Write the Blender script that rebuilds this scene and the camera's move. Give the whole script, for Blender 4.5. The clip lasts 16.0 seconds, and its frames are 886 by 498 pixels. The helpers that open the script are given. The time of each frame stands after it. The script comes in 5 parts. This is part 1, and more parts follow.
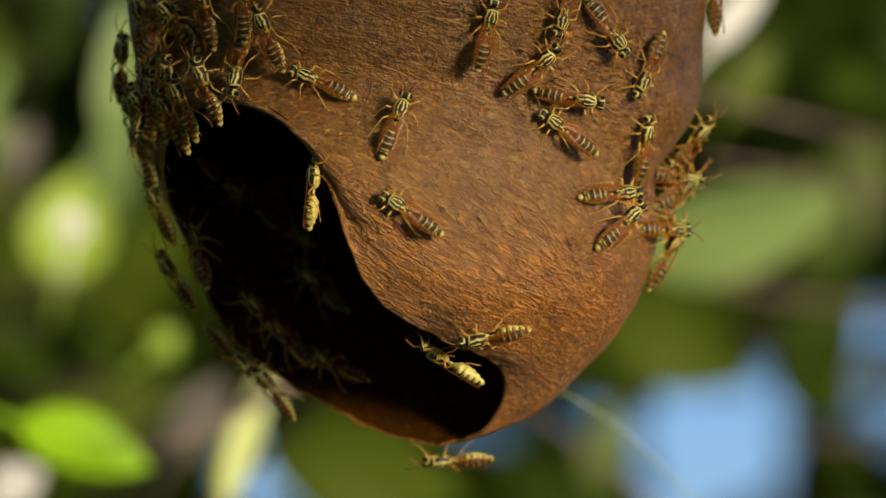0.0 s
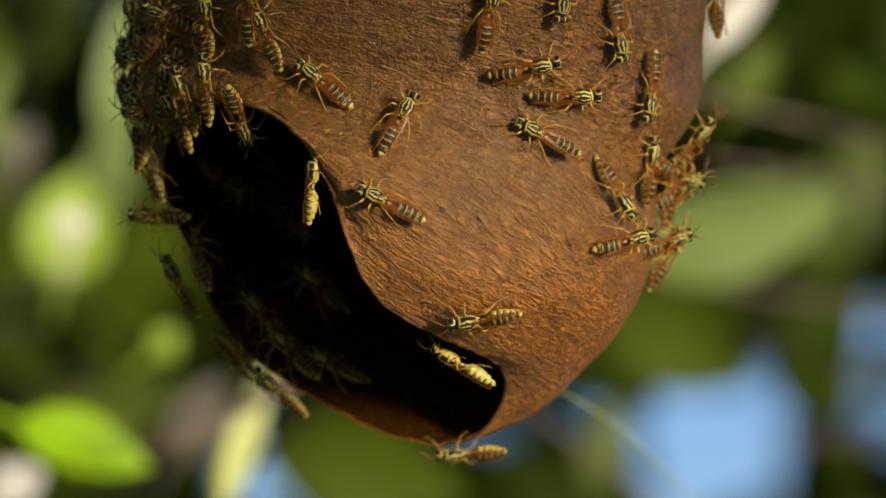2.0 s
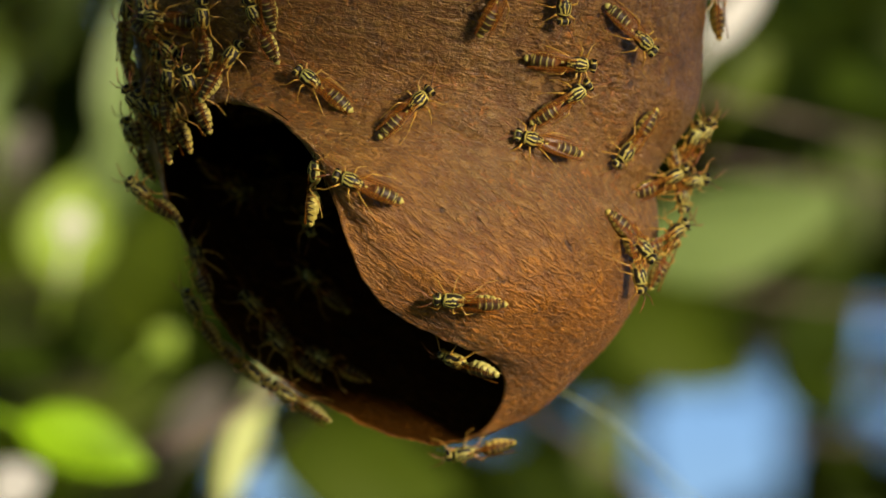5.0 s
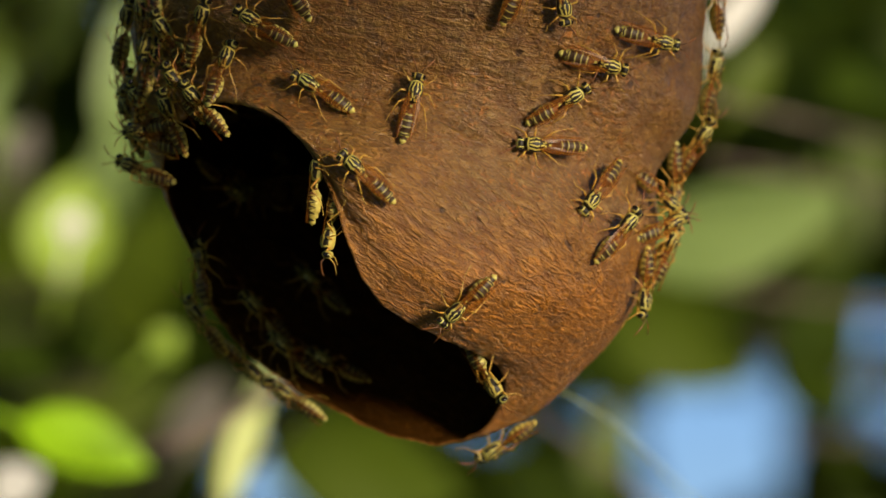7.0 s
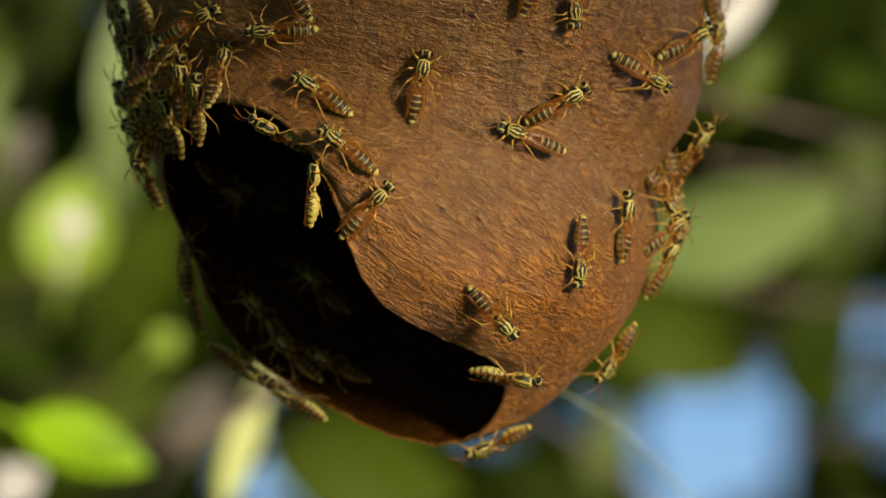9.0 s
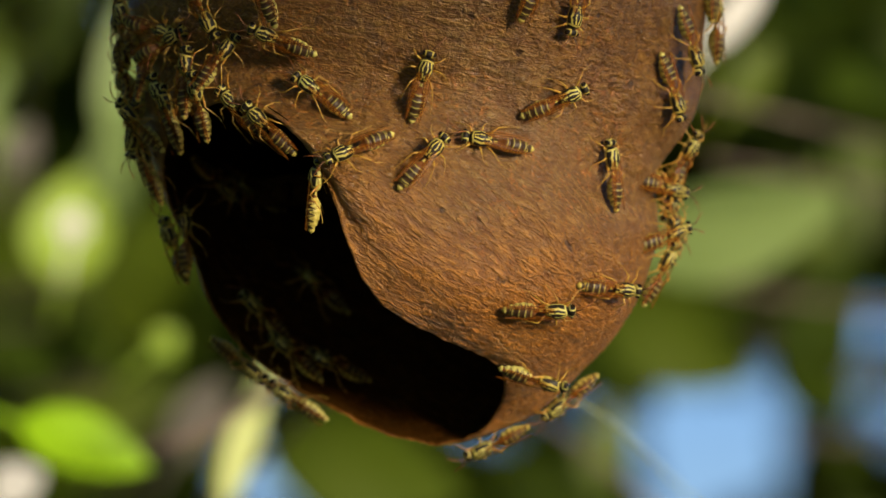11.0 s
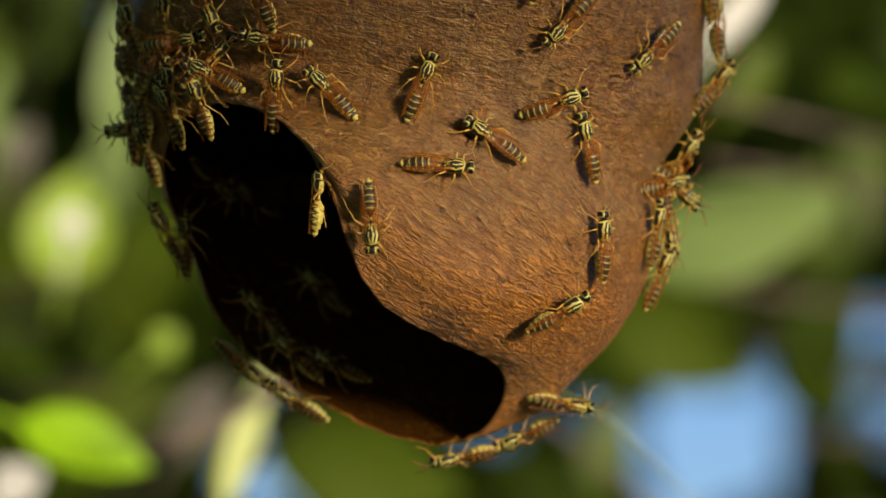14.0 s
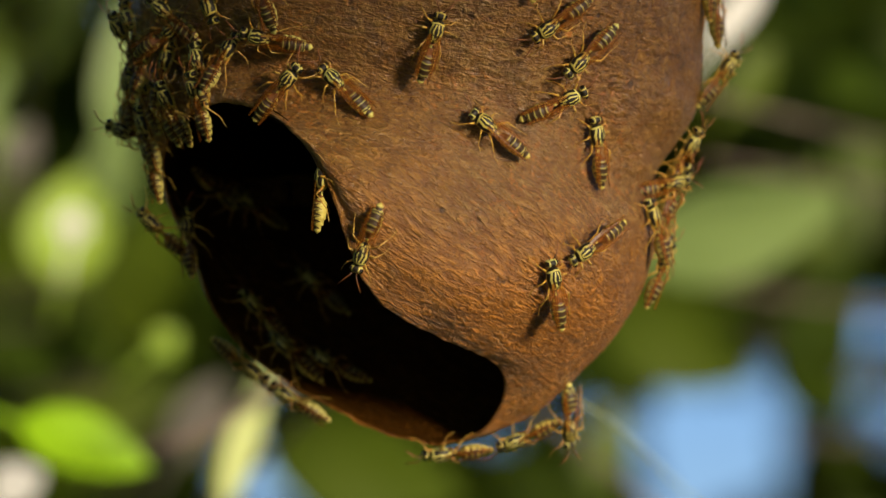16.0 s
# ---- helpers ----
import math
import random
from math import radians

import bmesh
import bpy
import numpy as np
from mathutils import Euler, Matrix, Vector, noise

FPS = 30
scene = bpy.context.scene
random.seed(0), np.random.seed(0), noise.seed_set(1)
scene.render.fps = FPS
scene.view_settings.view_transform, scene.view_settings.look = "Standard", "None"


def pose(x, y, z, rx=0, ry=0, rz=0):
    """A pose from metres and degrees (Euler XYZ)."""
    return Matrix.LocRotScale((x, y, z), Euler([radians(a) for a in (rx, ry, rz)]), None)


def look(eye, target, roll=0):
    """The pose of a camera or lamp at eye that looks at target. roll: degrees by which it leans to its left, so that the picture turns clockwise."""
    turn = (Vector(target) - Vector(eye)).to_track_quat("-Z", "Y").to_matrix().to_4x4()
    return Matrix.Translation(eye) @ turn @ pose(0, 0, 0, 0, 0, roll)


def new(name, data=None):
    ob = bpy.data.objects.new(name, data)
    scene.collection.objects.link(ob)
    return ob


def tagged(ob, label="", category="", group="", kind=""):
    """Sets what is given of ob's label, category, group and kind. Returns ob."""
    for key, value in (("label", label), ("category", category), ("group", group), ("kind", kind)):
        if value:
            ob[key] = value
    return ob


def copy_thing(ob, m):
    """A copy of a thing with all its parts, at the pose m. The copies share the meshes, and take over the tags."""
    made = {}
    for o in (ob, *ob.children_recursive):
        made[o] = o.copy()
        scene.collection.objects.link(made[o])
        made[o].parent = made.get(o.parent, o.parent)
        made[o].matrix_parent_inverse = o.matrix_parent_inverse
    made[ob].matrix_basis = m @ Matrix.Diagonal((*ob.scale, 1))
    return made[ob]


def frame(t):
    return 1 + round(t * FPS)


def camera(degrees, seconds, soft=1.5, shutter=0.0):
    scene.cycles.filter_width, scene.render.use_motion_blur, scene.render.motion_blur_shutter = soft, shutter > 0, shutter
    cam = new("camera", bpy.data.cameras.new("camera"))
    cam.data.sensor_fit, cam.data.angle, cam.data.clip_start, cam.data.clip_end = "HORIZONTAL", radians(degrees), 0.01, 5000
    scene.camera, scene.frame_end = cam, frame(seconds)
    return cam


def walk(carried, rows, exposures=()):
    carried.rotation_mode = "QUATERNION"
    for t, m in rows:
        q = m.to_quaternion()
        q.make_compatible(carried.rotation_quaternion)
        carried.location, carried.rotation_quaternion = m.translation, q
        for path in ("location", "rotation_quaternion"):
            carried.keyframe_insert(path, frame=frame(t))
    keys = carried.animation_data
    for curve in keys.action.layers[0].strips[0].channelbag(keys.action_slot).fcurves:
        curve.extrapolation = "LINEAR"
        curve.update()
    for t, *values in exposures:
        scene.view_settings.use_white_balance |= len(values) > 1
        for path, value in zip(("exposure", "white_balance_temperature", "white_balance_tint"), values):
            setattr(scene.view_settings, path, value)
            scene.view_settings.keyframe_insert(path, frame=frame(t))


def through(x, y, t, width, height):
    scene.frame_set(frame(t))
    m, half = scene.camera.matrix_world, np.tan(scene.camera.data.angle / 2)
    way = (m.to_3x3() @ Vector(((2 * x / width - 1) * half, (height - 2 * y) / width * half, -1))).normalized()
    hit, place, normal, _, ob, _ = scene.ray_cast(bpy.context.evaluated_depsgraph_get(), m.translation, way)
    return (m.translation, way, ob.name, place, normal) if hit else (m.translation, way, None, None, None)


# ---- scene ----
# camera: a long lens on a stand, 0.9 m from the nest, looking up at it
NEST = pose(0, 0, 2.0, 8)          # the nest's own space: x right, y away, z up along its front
MM = 0.001
cam = camera(10, 16.0, shutter=0.5)
EYE = NEST @ Matrix.Translation((0, -0.896, 0)) @ pose(0, 0, 0, 90)
cam.data.dof.use_dof = True
cam.data.dof.focus_distance = 0.862
cam.data.dof.aperture_fstop = 13
walk(cam, [(0, EYE), (16.0, EYE)], [(0, 0.76, 6500, 14), (16.0, 0.76, 6500, 14)])

# ---- light ----
SUN_FROM = Vector((0.60, -0.78, 0.11)).normalized()
world = bpy.data.worlds.new("sky")
scene.world = world
world.use_nodes = True
wt = world.node_tree
sky = wt.nodes.new("ShaderNodeTexSky")
sky.sky_type, sky.sun_disc = "NISHITA", False
sky.air_density, sky.dust_density, sky.ozone_density = 1.0, 0.1, 5.0
sky.altitude = 300
sky.sun_elevation = math.asin(SUN_FROM.z)
sky.sun_rotation = math.atan2(SUN_FROM.x, SUN_FROM.y)
sky_tint = wt.nodes.new("ShaderNodeMix")      # multiplies the sky colour to a slightly violet blue
sky_tint.data_type, sky_tint.blend_type = "RGBA", "MULTIPLY"
sky_tint.inputs[0].default_value = 1.0
sky_tint.inputs[7].default_value = (1.52, 1.00, 0.98, 1)
wt.links.new(sky.outputs[0], sky_tint.inputs[6])
wt.links.new(sky_tint.outputs[2], wt.nodes["Background"].inputs[0])
wt.nodes["Background"].inputs[1].default_value = 0.13
sun = new("sun", bpy.data.lights.new("sun", "SUN"))
sun.data.energy, sun.data.angle, sun.data.color = 5.0, radians(10), (1.0, 0.87, 0.64)
sun.matrix_world = look(SUN_FROM * 20, (0, 0, 0))


# ---- materials ----
class Mat:
    """Short helpers to write a node material."""
    def __init__(self, name):
        self.m = bpy.data.materials.new(name)
        self.m.use_nodes = True
        self.t = self.m.node_tree
        self.b = self.t.nodes["Principled BSDF"]
        self.out = self.t.nodes["Material Output"]
        self.co = self.t.nodes.new("ShaderNodeTexCoord")

    def link(self, value, socket):
        if hasattr(value, "is_output"):
            self.t.links.new(value, socket)
        else:
            socket.default_value = value

    def coords(self, scale=(1, 1, 1), turn=(0, 0, 0), where="Object"):
        out = self.co.outputs[where]
        for key, value in (("Rotation", [radians(a) for a in turn]), ("Scale", scale)):
            n = self.t.nodes.new("ShaderNodeMapping")
            n.inputs[key].default_value = value
            self.link(out, n.inputs[0])
            out = n.outputs[0]
        return out

    def noise(self, vec, scale, detail=4.0, rough=0.55, warp=0.0):
        n = self.t.nodes.new("ShaderNodeTexNoise")
        self.link(vec, n.inputs["Vector"])
        n.inputs["Scale"].default_value, n.inputs["Detail"].default_value = scale, detail
        n.inputs["Roughness"].default_value, n.inputs["Distortion"].default_value = rough, warp
        return n.outputs["Fac"]

    def math(self, op, a, b=0.0, c=0.0, clamp=False):
        n = self.t.nodes.new("ShaderNodeMath")
        n.operation, n.use_clamp = op, clamp
        for v, s in zip((a, b, c), n.inputs):
            self.link(v, s)
        return n.outputs[0]

    def ramp(self, fac, *stops, hard=False):
        n = self.t.nodes.new("ShaderNodeValToRGB")
        if hard:
            n.color_ramp.interpolation = "CONSTANT"
        e = n.color_ramp.elements
        while len(e) < len(stops):
            e.new(0.5)
        for k, (p, col) in zip(e, stops):
            k.position = p
            k.color = (*col, 1) if isinstance(col, tuple) else (col, col, col, 1)
        self.link(fac, n.inputs[0])
        return n.outputs[0]

    def mix(self, fac, a, b, how="MIX"):
        n = self.t.nodes.new("ShaderNodeMix")
        n.data_type, n.blend_type = "RGBA", how
        self.link(fac, n.inputs[0])
        for v, s in ((a, n.inputs[6]), (b, n.inputs[7])):
            self.link((*v, 1) if isinstance(v, tuple) else v, s)
        return n.outputs[2]

    def axes(self, vec=None):
        n = self.t.nodes.new("ShaderNodeSeparateXYZ")
        self.link(vec or self.co.outputs["Object"], n.inputs[0])
        return n.outputs

    def bump(self, height, strength, distance, target="Normal"):
        n = self.t.nodes.new("ShaderNodeBump")
        n.inputs["Strength"].default_value, n.inputs["Distance"].default_value = strength, distance
        self.link(height, n.inputs["Height"])
        self.link(n.outputs[0], self.b.inputs[target])

    def done(self, color=None, rough=0.6, **more):
        if color is not None:
            self.link((*color, 1) if isinstance(color, tuple) else color, self.b.inputs["Base Color"])
        self.link(rough, self.b.inputs["Roughness"])
        for k, v in more.items():
            self.link(v, self.b.inputs[k.replace("_", " ")])
        return self.m


def envelope_material(name="wasp_paper", tone=1.0, coat=0.5):
    """Wood-pulp paper: taupe to orange brown, with short fine wrinkles that follow its layers, orange crumbs and dark pits."""
    m = Mat(name)
    base = m.coords((1000, 1000, 1000))
    high = m.math("MULTIPLY_ADD", m.axes()[2], 40.0, -0.25, clamp=True)
    def layered(scale, size, detail, rough, warp):
        low = m.noise(m.coords(scale, (0, -34, 0)), size, detail, rough, warp)
        top = m.noise(m.coords(scale, (0, -12, 0)), size, detail, rough, warp)
        return m.math("MULTIPLY_ADD", high, m.math("SUBTRACT", top, low), low)
    # lower paper: its own orange, lightened in place of light from below
    orange_lit = m.math("MULTIPLY_ADD", m.math("MULTIPLY_ADD", m.noise(base, 0.05, 3), 0.03, m.axes()[2]), -45.0, 1.15, clamp=True)
    wide = m.noise(base, 0.04, 4, 0.6)
    patch = m.noise(base, 0.13, 4, 0.65, 0.6)
    fibre = layered((330, 620, 1150), 1.0, 4, 0.62, 0.8)
    long = layered((110, 300, 620), 1.0, 3, 0.55, 1.0)
    fold = m.math("ABSOLUTE", m.math("MULTIPLY_ADD", layered((250, 460, 800), 1.0, 3, 0.5, 0.7), 2.0, -1.0))
    fold = m.ramp(fold, (0.0, 0.0), (0.30, 1.0))
    speck = m.noise(base, 0.8, 3, 0.6)
    crumb_zone = m.noise(base, 0.06, 3, 0.6)
    fine = m.noise(base, 2.4, 4, 0.68)
    pit = m.noise(base, 0.34, 2, 0.5)
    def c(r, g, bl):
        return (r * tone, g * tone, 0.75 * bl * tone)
    col = m.ramp(wide, (0.36, c(0.49, 0.220, 0.036)), (0.5, c(0.46, 0.232, 0.054)), (0.62, c(0.43, 0.240, 0.078)))
    col = m.mix(m.math("MULTIPLY", orange_lit, 0.85), col, c(0.79, 0.285, 0.024))
    col = m.mix(m.ramp(patch, (0.34, 0.6), (0.48, 0.0)), col, c(0.33, 0.130, 0.020))
    col = m.mix(m.ramp(patch, (0.54, 0.0), (0.68, 0.5)), col, c(0.64, 0.290, 0.070))
    # shade in the wrinkles and light on their ridges, put into the colour
    col = m.mix(m.ramp(long, (0.36, 0.6), (0.50, 0.0)), col, c(0.28, 0.105, 0.016))
    col = m.mix(m.ramp(fibre, (0.34, 0.7), (0.50, 0.0)), col, c(0.22, 0.075, 0.010))
    col = m.mix(m.ramp(fibre, (0.54, 0.0), (0.70, 0.5)), col, c(0.84, 0.42, 0.14))
    col = m.mix(m.math("MULTIPLY", m.ramp(speck, (0.54, 0.0), (0.64, 0.7)), m.ramp(crumb_zone, (0.50, 0.1), (0.60, 1.0))), col, c(0.80, 0.27, 0.04))
    col = m.mix(m.ramp(fold, (0.0, 0.6), (0.7, 0.0)), col, c(0.20, 0.068, 0.010))
    blotch = m.noise(base, 0.30, 5, 0.72, 0.4)
    col = m.mix(m.math("MULTIPLY", m.ramp(blotch, (0.38, 0.8), (0.50, 0.0)), m.math("MULTIPLY_ADD", high, 0.7, 0.3)), col, c(0.17, 0.072, 0.016))
    col = m.mix(m.ramp(fine, (0.34, 0.7), (0.44, 0.0)), col, c(0.12, 0.042, 0.010))
    col = m.mix(m.ramp(pit, (0.25, 0.8), (0.31, 0.0)), col, c(0.07, 0.028, 0.012))
    h = m.math("ADD", fibre, m.math("MULTIPLY_ADD", fine, 0.5, m.math("MULTIPLY", speck, 0.5)))
    lumpy = m.math("MULTIPLY", m.noise(base, 0.42, 5, 0.7, 0.5), m.math("MULTIPLY_ADD", high, 1.8, 0.5))
    h = m.math("ADD", h, lumpy)
    h = m.math("ADD", h, m.math("MULTIPLY", fold, 0.35))
    h = m.math("ADD", h, m.math("MULTIPLY", long, 0.9))
    h = m.math("ADD", h, m.math("MULTIPLY", m.ramp(pit, (0.22, 0.0), (0.32, 1.0)), 0.4))
    m.bump(h, 1.0, 0.0017)
    m.bump(m.math("ADD", fine, m.math("MULTIPLY_ADD", fibre, 1.5, m.math("MULTIPLY", fold, 0.4))), 1.0, 0.00023, "Coat Normal")
    return m.done(col, m.ramp(fine, (0.3, 0.30), (0.7, 0.50)), Specular_IOR_Level=0.9 * coat, Coat_Weight=1.2 * coat, Coat_Roughness=0.25)


def leaf_material(name, dark, light, shine=0.35, through=0.45, spec=0.25):
    m = Mat(name)
    info = m.t.nodes.new("ShaderNodeObjectInfo").outputs["Random"]
    isl = m.t.nodes.new("ShaderNodeNewGeometry").outputs["Random Per Island"]
    n = m.noise(m.coords(), 40.0, 4)
    f = m.math("ADD", m.math("MULTIPLY", n, 0.5), m.math("MULTIPLY", m.math("FRACT", m.math("ADD", info, isl)), 0.5))
    col = m.mix(f, dark, light)
    m.bump(n, 0.3, 0.001)
    m.done(col, shine, Specular_IOR_Level=spec)
    tr = m.t.nodes.new("ShaderNodeBsdfTranslucent")
    m.link(m.mix(0.5, col, (0.35, 0.42, 0.03)), tr.inputs[0])
    mx = m.t.nodes.new("ShaderNodeMixShader")
    mx.inputs[0].default_value = through
    m.t.links.new(m.b.outputs[0], mx.inputs[1])
    m.t.links.new(tr.outputs[0], mx.inputs[2])
    m.t.links.new(mx.outputs[0], m.out.inputs[0])
    return m.m


def bark_material():
    m = Mat("bark")
    n = m.noise(m.coords((60, 60, 12)), 1.0, 6)
    m.bump(n, 0.8, 0.004)
    return m.done(m.ramp(n, (0.3, (0.05, 0.035, 0.025)), (0.7, (0.20, 0.15, 0.11))), 0.85)


def ground_material():
    m = Mat("grassy_soil")
    a, b = m.noise(m.coords(), 0.6, 5), m.noise(m.coords(), 18.0, 5)
    col = m.mix(a, (0.06, 0.085, 0.02), (0.14, 0.10, 0.055))
    m.bump(b, 0.8, 0.03)
    return m.done(m.mix(b, col, (0.03, 0.04, 0.012)), 0.95)


PAPER = envelope_material(tone=0.86)
# the same paper darkened: the lip's shade is put into its colour
LIP_SHADE_PAPER = envelope_material("lip_shade_paper", 0.5, 0.2)
# a much darker copy for wall and combs, painted with the shade inside
INSIDE_SHADE_PAPER = envelope_material("inside_shade_paper", 0.13, 0.02)
BARK = bark_material()
SOIL = ground_material()
LEAF = leaf_material("leaf_mid_green", (0.050, 0.085, 0.003), (0.11, 0.15, 0.008), 0.5)
# green leaves made very dark: their colour carries the crowns' shade
LEAF_SHADE = leaf_material("leaf_shade_green", (0.008, 0.018, 0.001), (0.030, 0.048, 0.002), 0.7, 0.12, 0.05)
LEAF_VIVID = leaf_material("leaf_vivid_green", (0.22, 0.44, 0.002), (0.32, 0.56, 0.006), 0.4, 0.35)
LEAF_BRIGHT = leaf_material("leaf_bright_green", (0.28, 0.42, 0.04), (0.36, 0.52, 0.07), 0.4, 0.35)
LEAF_STRAW = leaf_material("leaf_straw_yellow", (0.52, 0.60, 0.17), (0.70, 0.76, 0.36), 0.4, 0.3)
# white leaf colour that stands in for glare and highlights
LEAF_GLARE = leaf_material("leaf_glare_white", (0.72, 0.70, 0.62), (0.82, 0.80, 0.76), 0.4, 0.3)
LEAF_DRY = leaf_material("leaf_dry_grey", (0.085, 0.075, 0.062), (0.14, 0.125, 0.105), 0.5, 0.2)
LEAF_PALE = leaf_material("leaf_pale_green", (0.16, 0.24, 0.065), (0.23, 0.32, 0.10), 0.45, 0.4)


# ---- mesh helpers ----
def part(name, bm, material, parent=None, label=""):
    """Links a bmesh as one mesh object under a thing or a part."""
    me = bpy.data.meshes.new(name)
    bm.normal_update()
    bm.to_mesh(me)
    bm.free()
    for p in me.polygons:
        p.use_smooth = True
    for mt in (material if isinstance(material, (list, tuple)) else [material]):
        me.materials.append(mt)
    ob = new(name, me)
    ob.parent = parent
    if label:
        ob["label"] = label
    return ob


def grid_mesh(bm, pts, nu, nv, wrap=True):
    """Quads over a list of nv rows of nu points; wrap joins the row's ends."""
    vs = [bm.verts.new(p) for p in pts]
    for j in range(nv - 1):
        for i in range(nu if wrap else nu - 1):
            k = (i + 1) % nu
            bm.faces.new((vs[j * nu + i], vs[j * nu + k], vs[(j + 1) * nu + k], vs[(j + 1) * nu + i]))
    return vs


def tube(bm, line, radii, n=8, cap=True):
    """A tapered round tube along a polyline."""
    line = [Vector(p) for p in line]
    rows, side = [], None
    for i, p in enumerate(line):
        d = (line[min(i + 1, len(line) - 1)] - line[max(i - 1, 0)]).normalized()
        ref = side if side else (Vector((0, 0, 1)) if abs(d.z) < 0.9 else Vector((1, 0, 0)))
        side = (ref - d * ref.dot(d)).normalized()
        up = d.cross(side)
        r = radii[i] if isinstance(radii, (list, tuple)) else radii
        rows += [p + side * (r * math.cos(a * math.tau / n)) + up * (r * math.sin(a * math.tau / n)) for a in range(n)]
    vs = grid_mesh(bm, rows, n, len(line))
    if cap:
        bm.faces.new(vs[:n][::-1])
        bm.faces.new(vs[-n:])


def lathe(bm, prof, n=16, flat=1.0):
    """A body of revolution about x: prof holds (x, radius, z shift, flattening)."""
    rows = []
    for x, r, dz in prof:
        rows += [(x, r * math.cos(a * math.tau / n), dz + r * flat * math.sin(a * math.tau / n)) for a in range(n)]
    vs = grid_mesh(bm, rows, n, len(prof))
    bm.faces.new(vs[:n][::-1])
    bm.faces.new(vs[-n:])


# ---- the nest ----
def wave(theta, *terms):
    """A closed curve from harmonics: constant, then (cos, sin) pairs."""
    c = Vector(terms[0])
    for k, (a, b) in enumerate(terms[1:], 1):
        c = c + Vector(a) * math.cos(k * theta) + Vector(b) * math.sin(k * theta)
    return c


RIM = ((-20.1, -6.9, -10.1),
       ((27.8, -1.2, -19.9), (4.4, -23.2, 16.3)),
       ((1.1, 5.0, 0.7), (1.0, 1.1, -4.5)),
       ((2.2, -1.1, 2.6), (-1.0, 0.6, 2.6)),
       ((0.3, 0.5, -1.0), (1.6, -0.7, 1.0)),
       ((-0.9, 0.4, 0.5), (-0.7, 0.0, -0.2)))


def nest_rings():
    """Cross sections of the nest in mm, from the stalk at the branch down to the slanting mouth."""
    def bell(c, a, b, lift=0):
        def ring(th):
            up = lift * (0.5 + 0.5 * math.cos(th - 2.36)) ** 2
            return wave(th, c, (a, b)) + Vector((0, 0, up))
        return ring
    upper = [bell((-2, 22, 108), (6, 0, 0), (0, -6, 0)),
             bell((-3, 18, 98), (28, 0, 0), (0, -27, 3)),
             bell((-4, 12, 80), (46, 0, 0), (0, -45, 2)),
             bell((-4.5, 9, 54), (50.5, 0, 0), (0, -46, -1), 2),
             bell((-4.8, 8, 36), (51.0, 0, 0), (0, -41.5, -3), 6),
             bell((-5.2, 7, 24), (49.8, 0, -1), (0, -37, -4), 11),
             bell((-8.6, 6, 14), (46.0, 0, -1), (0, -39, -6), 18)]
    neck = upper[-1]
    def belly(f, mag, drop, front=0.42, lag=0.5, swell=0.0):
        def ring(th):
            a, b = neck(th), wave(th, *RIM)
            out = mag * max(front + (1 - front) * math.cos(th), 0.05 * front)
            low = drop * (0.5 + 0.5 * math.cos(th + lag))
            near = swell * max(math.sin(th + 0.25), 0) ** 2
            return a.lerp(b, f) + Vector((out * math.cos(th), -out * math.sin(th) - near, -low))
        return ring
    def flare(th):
        """Pushes the front edge towards the camera, shaped so that the sun lights it."""
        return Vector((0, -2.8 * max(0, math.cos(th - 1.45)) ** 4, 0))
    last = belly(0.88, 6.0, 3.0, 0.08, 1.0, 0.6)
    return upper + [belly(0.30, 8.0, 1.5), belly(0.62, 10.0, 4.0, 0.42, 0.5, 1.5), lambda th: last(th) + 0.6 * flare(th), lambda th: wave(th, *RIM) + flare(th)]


def nest_point(rings, th, s):
    """A point of the smooth outer face: s from 0 at the stalk to 1 at the mouth."""
    n = len(rings) - 1
    x = min(max(s, 0), 1) * n
    j = min(int(x), n - 1)
    f = x - j
    p = [rings[min(max(j + d, 0), n)](th) for d in (-1, 0, 1, 2)]
    return 0.5 * (2 * p[1] + (p[2] - p[0]) * f + (2 * p[0] - 5 * p[1] + 4 * p[2] - p[3]) * f * f + (3 * p[1] - p[0] - 3 * p[2] + p[3]) * f ** 3)


NU, NV = 480, 360


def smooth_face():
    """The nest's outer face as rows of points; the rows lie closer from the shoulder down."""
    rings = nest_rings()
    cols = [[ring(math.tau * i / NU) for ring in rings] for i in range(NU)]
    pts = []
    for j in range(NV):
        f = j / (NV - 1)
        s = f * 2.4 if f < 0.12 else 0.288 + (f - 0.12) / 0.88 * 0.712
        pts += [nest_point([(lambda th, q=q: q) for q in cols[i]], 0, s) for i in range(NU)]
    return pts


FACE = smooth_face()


def face_normals(pts):
    out = []
    for j in range(NV):
        for i in range(NU):
            a = pts[j * NU + (i + 1) % NU] - pts[j * NU + i - 1 + (NU if i == 0 else 0)]
            b = pts[min(j + 1, NV - 1) * NU + i] - pts[max(j - 1, 0) * NU + i]
            n = a.cross(b)
            out.append(n.normalized() if n.length > 1e-9 else Vector((0, 0, 1)))
    return out


NORMALS = face_normals(FACE)


# small dents of the front: place across and up, radius, depth in mm; and a crack
DENTS = [(41.0, 25.5, 3.0, -1.4), (34.5, 14.5, 2.4, -1.2), (37.0, 19.5, 2.6, 1.1), (19, 27, 2.5, 0.7), (35, 33, 3, 0.8), (29.2, 27.4, 0.7, 1.2), (-6.0, 1.4, 2.2, 1.4), (26, 22, 4, 1.2), (31, 17, 3, 1.0), (-3, 30, 3, 0.6), (10, 33, 4, 0.7), (22, 31, 5, 0.6), (-5.2, -3, 3, -0.6), (3.2, -7.0, 5.5, -2.0)]
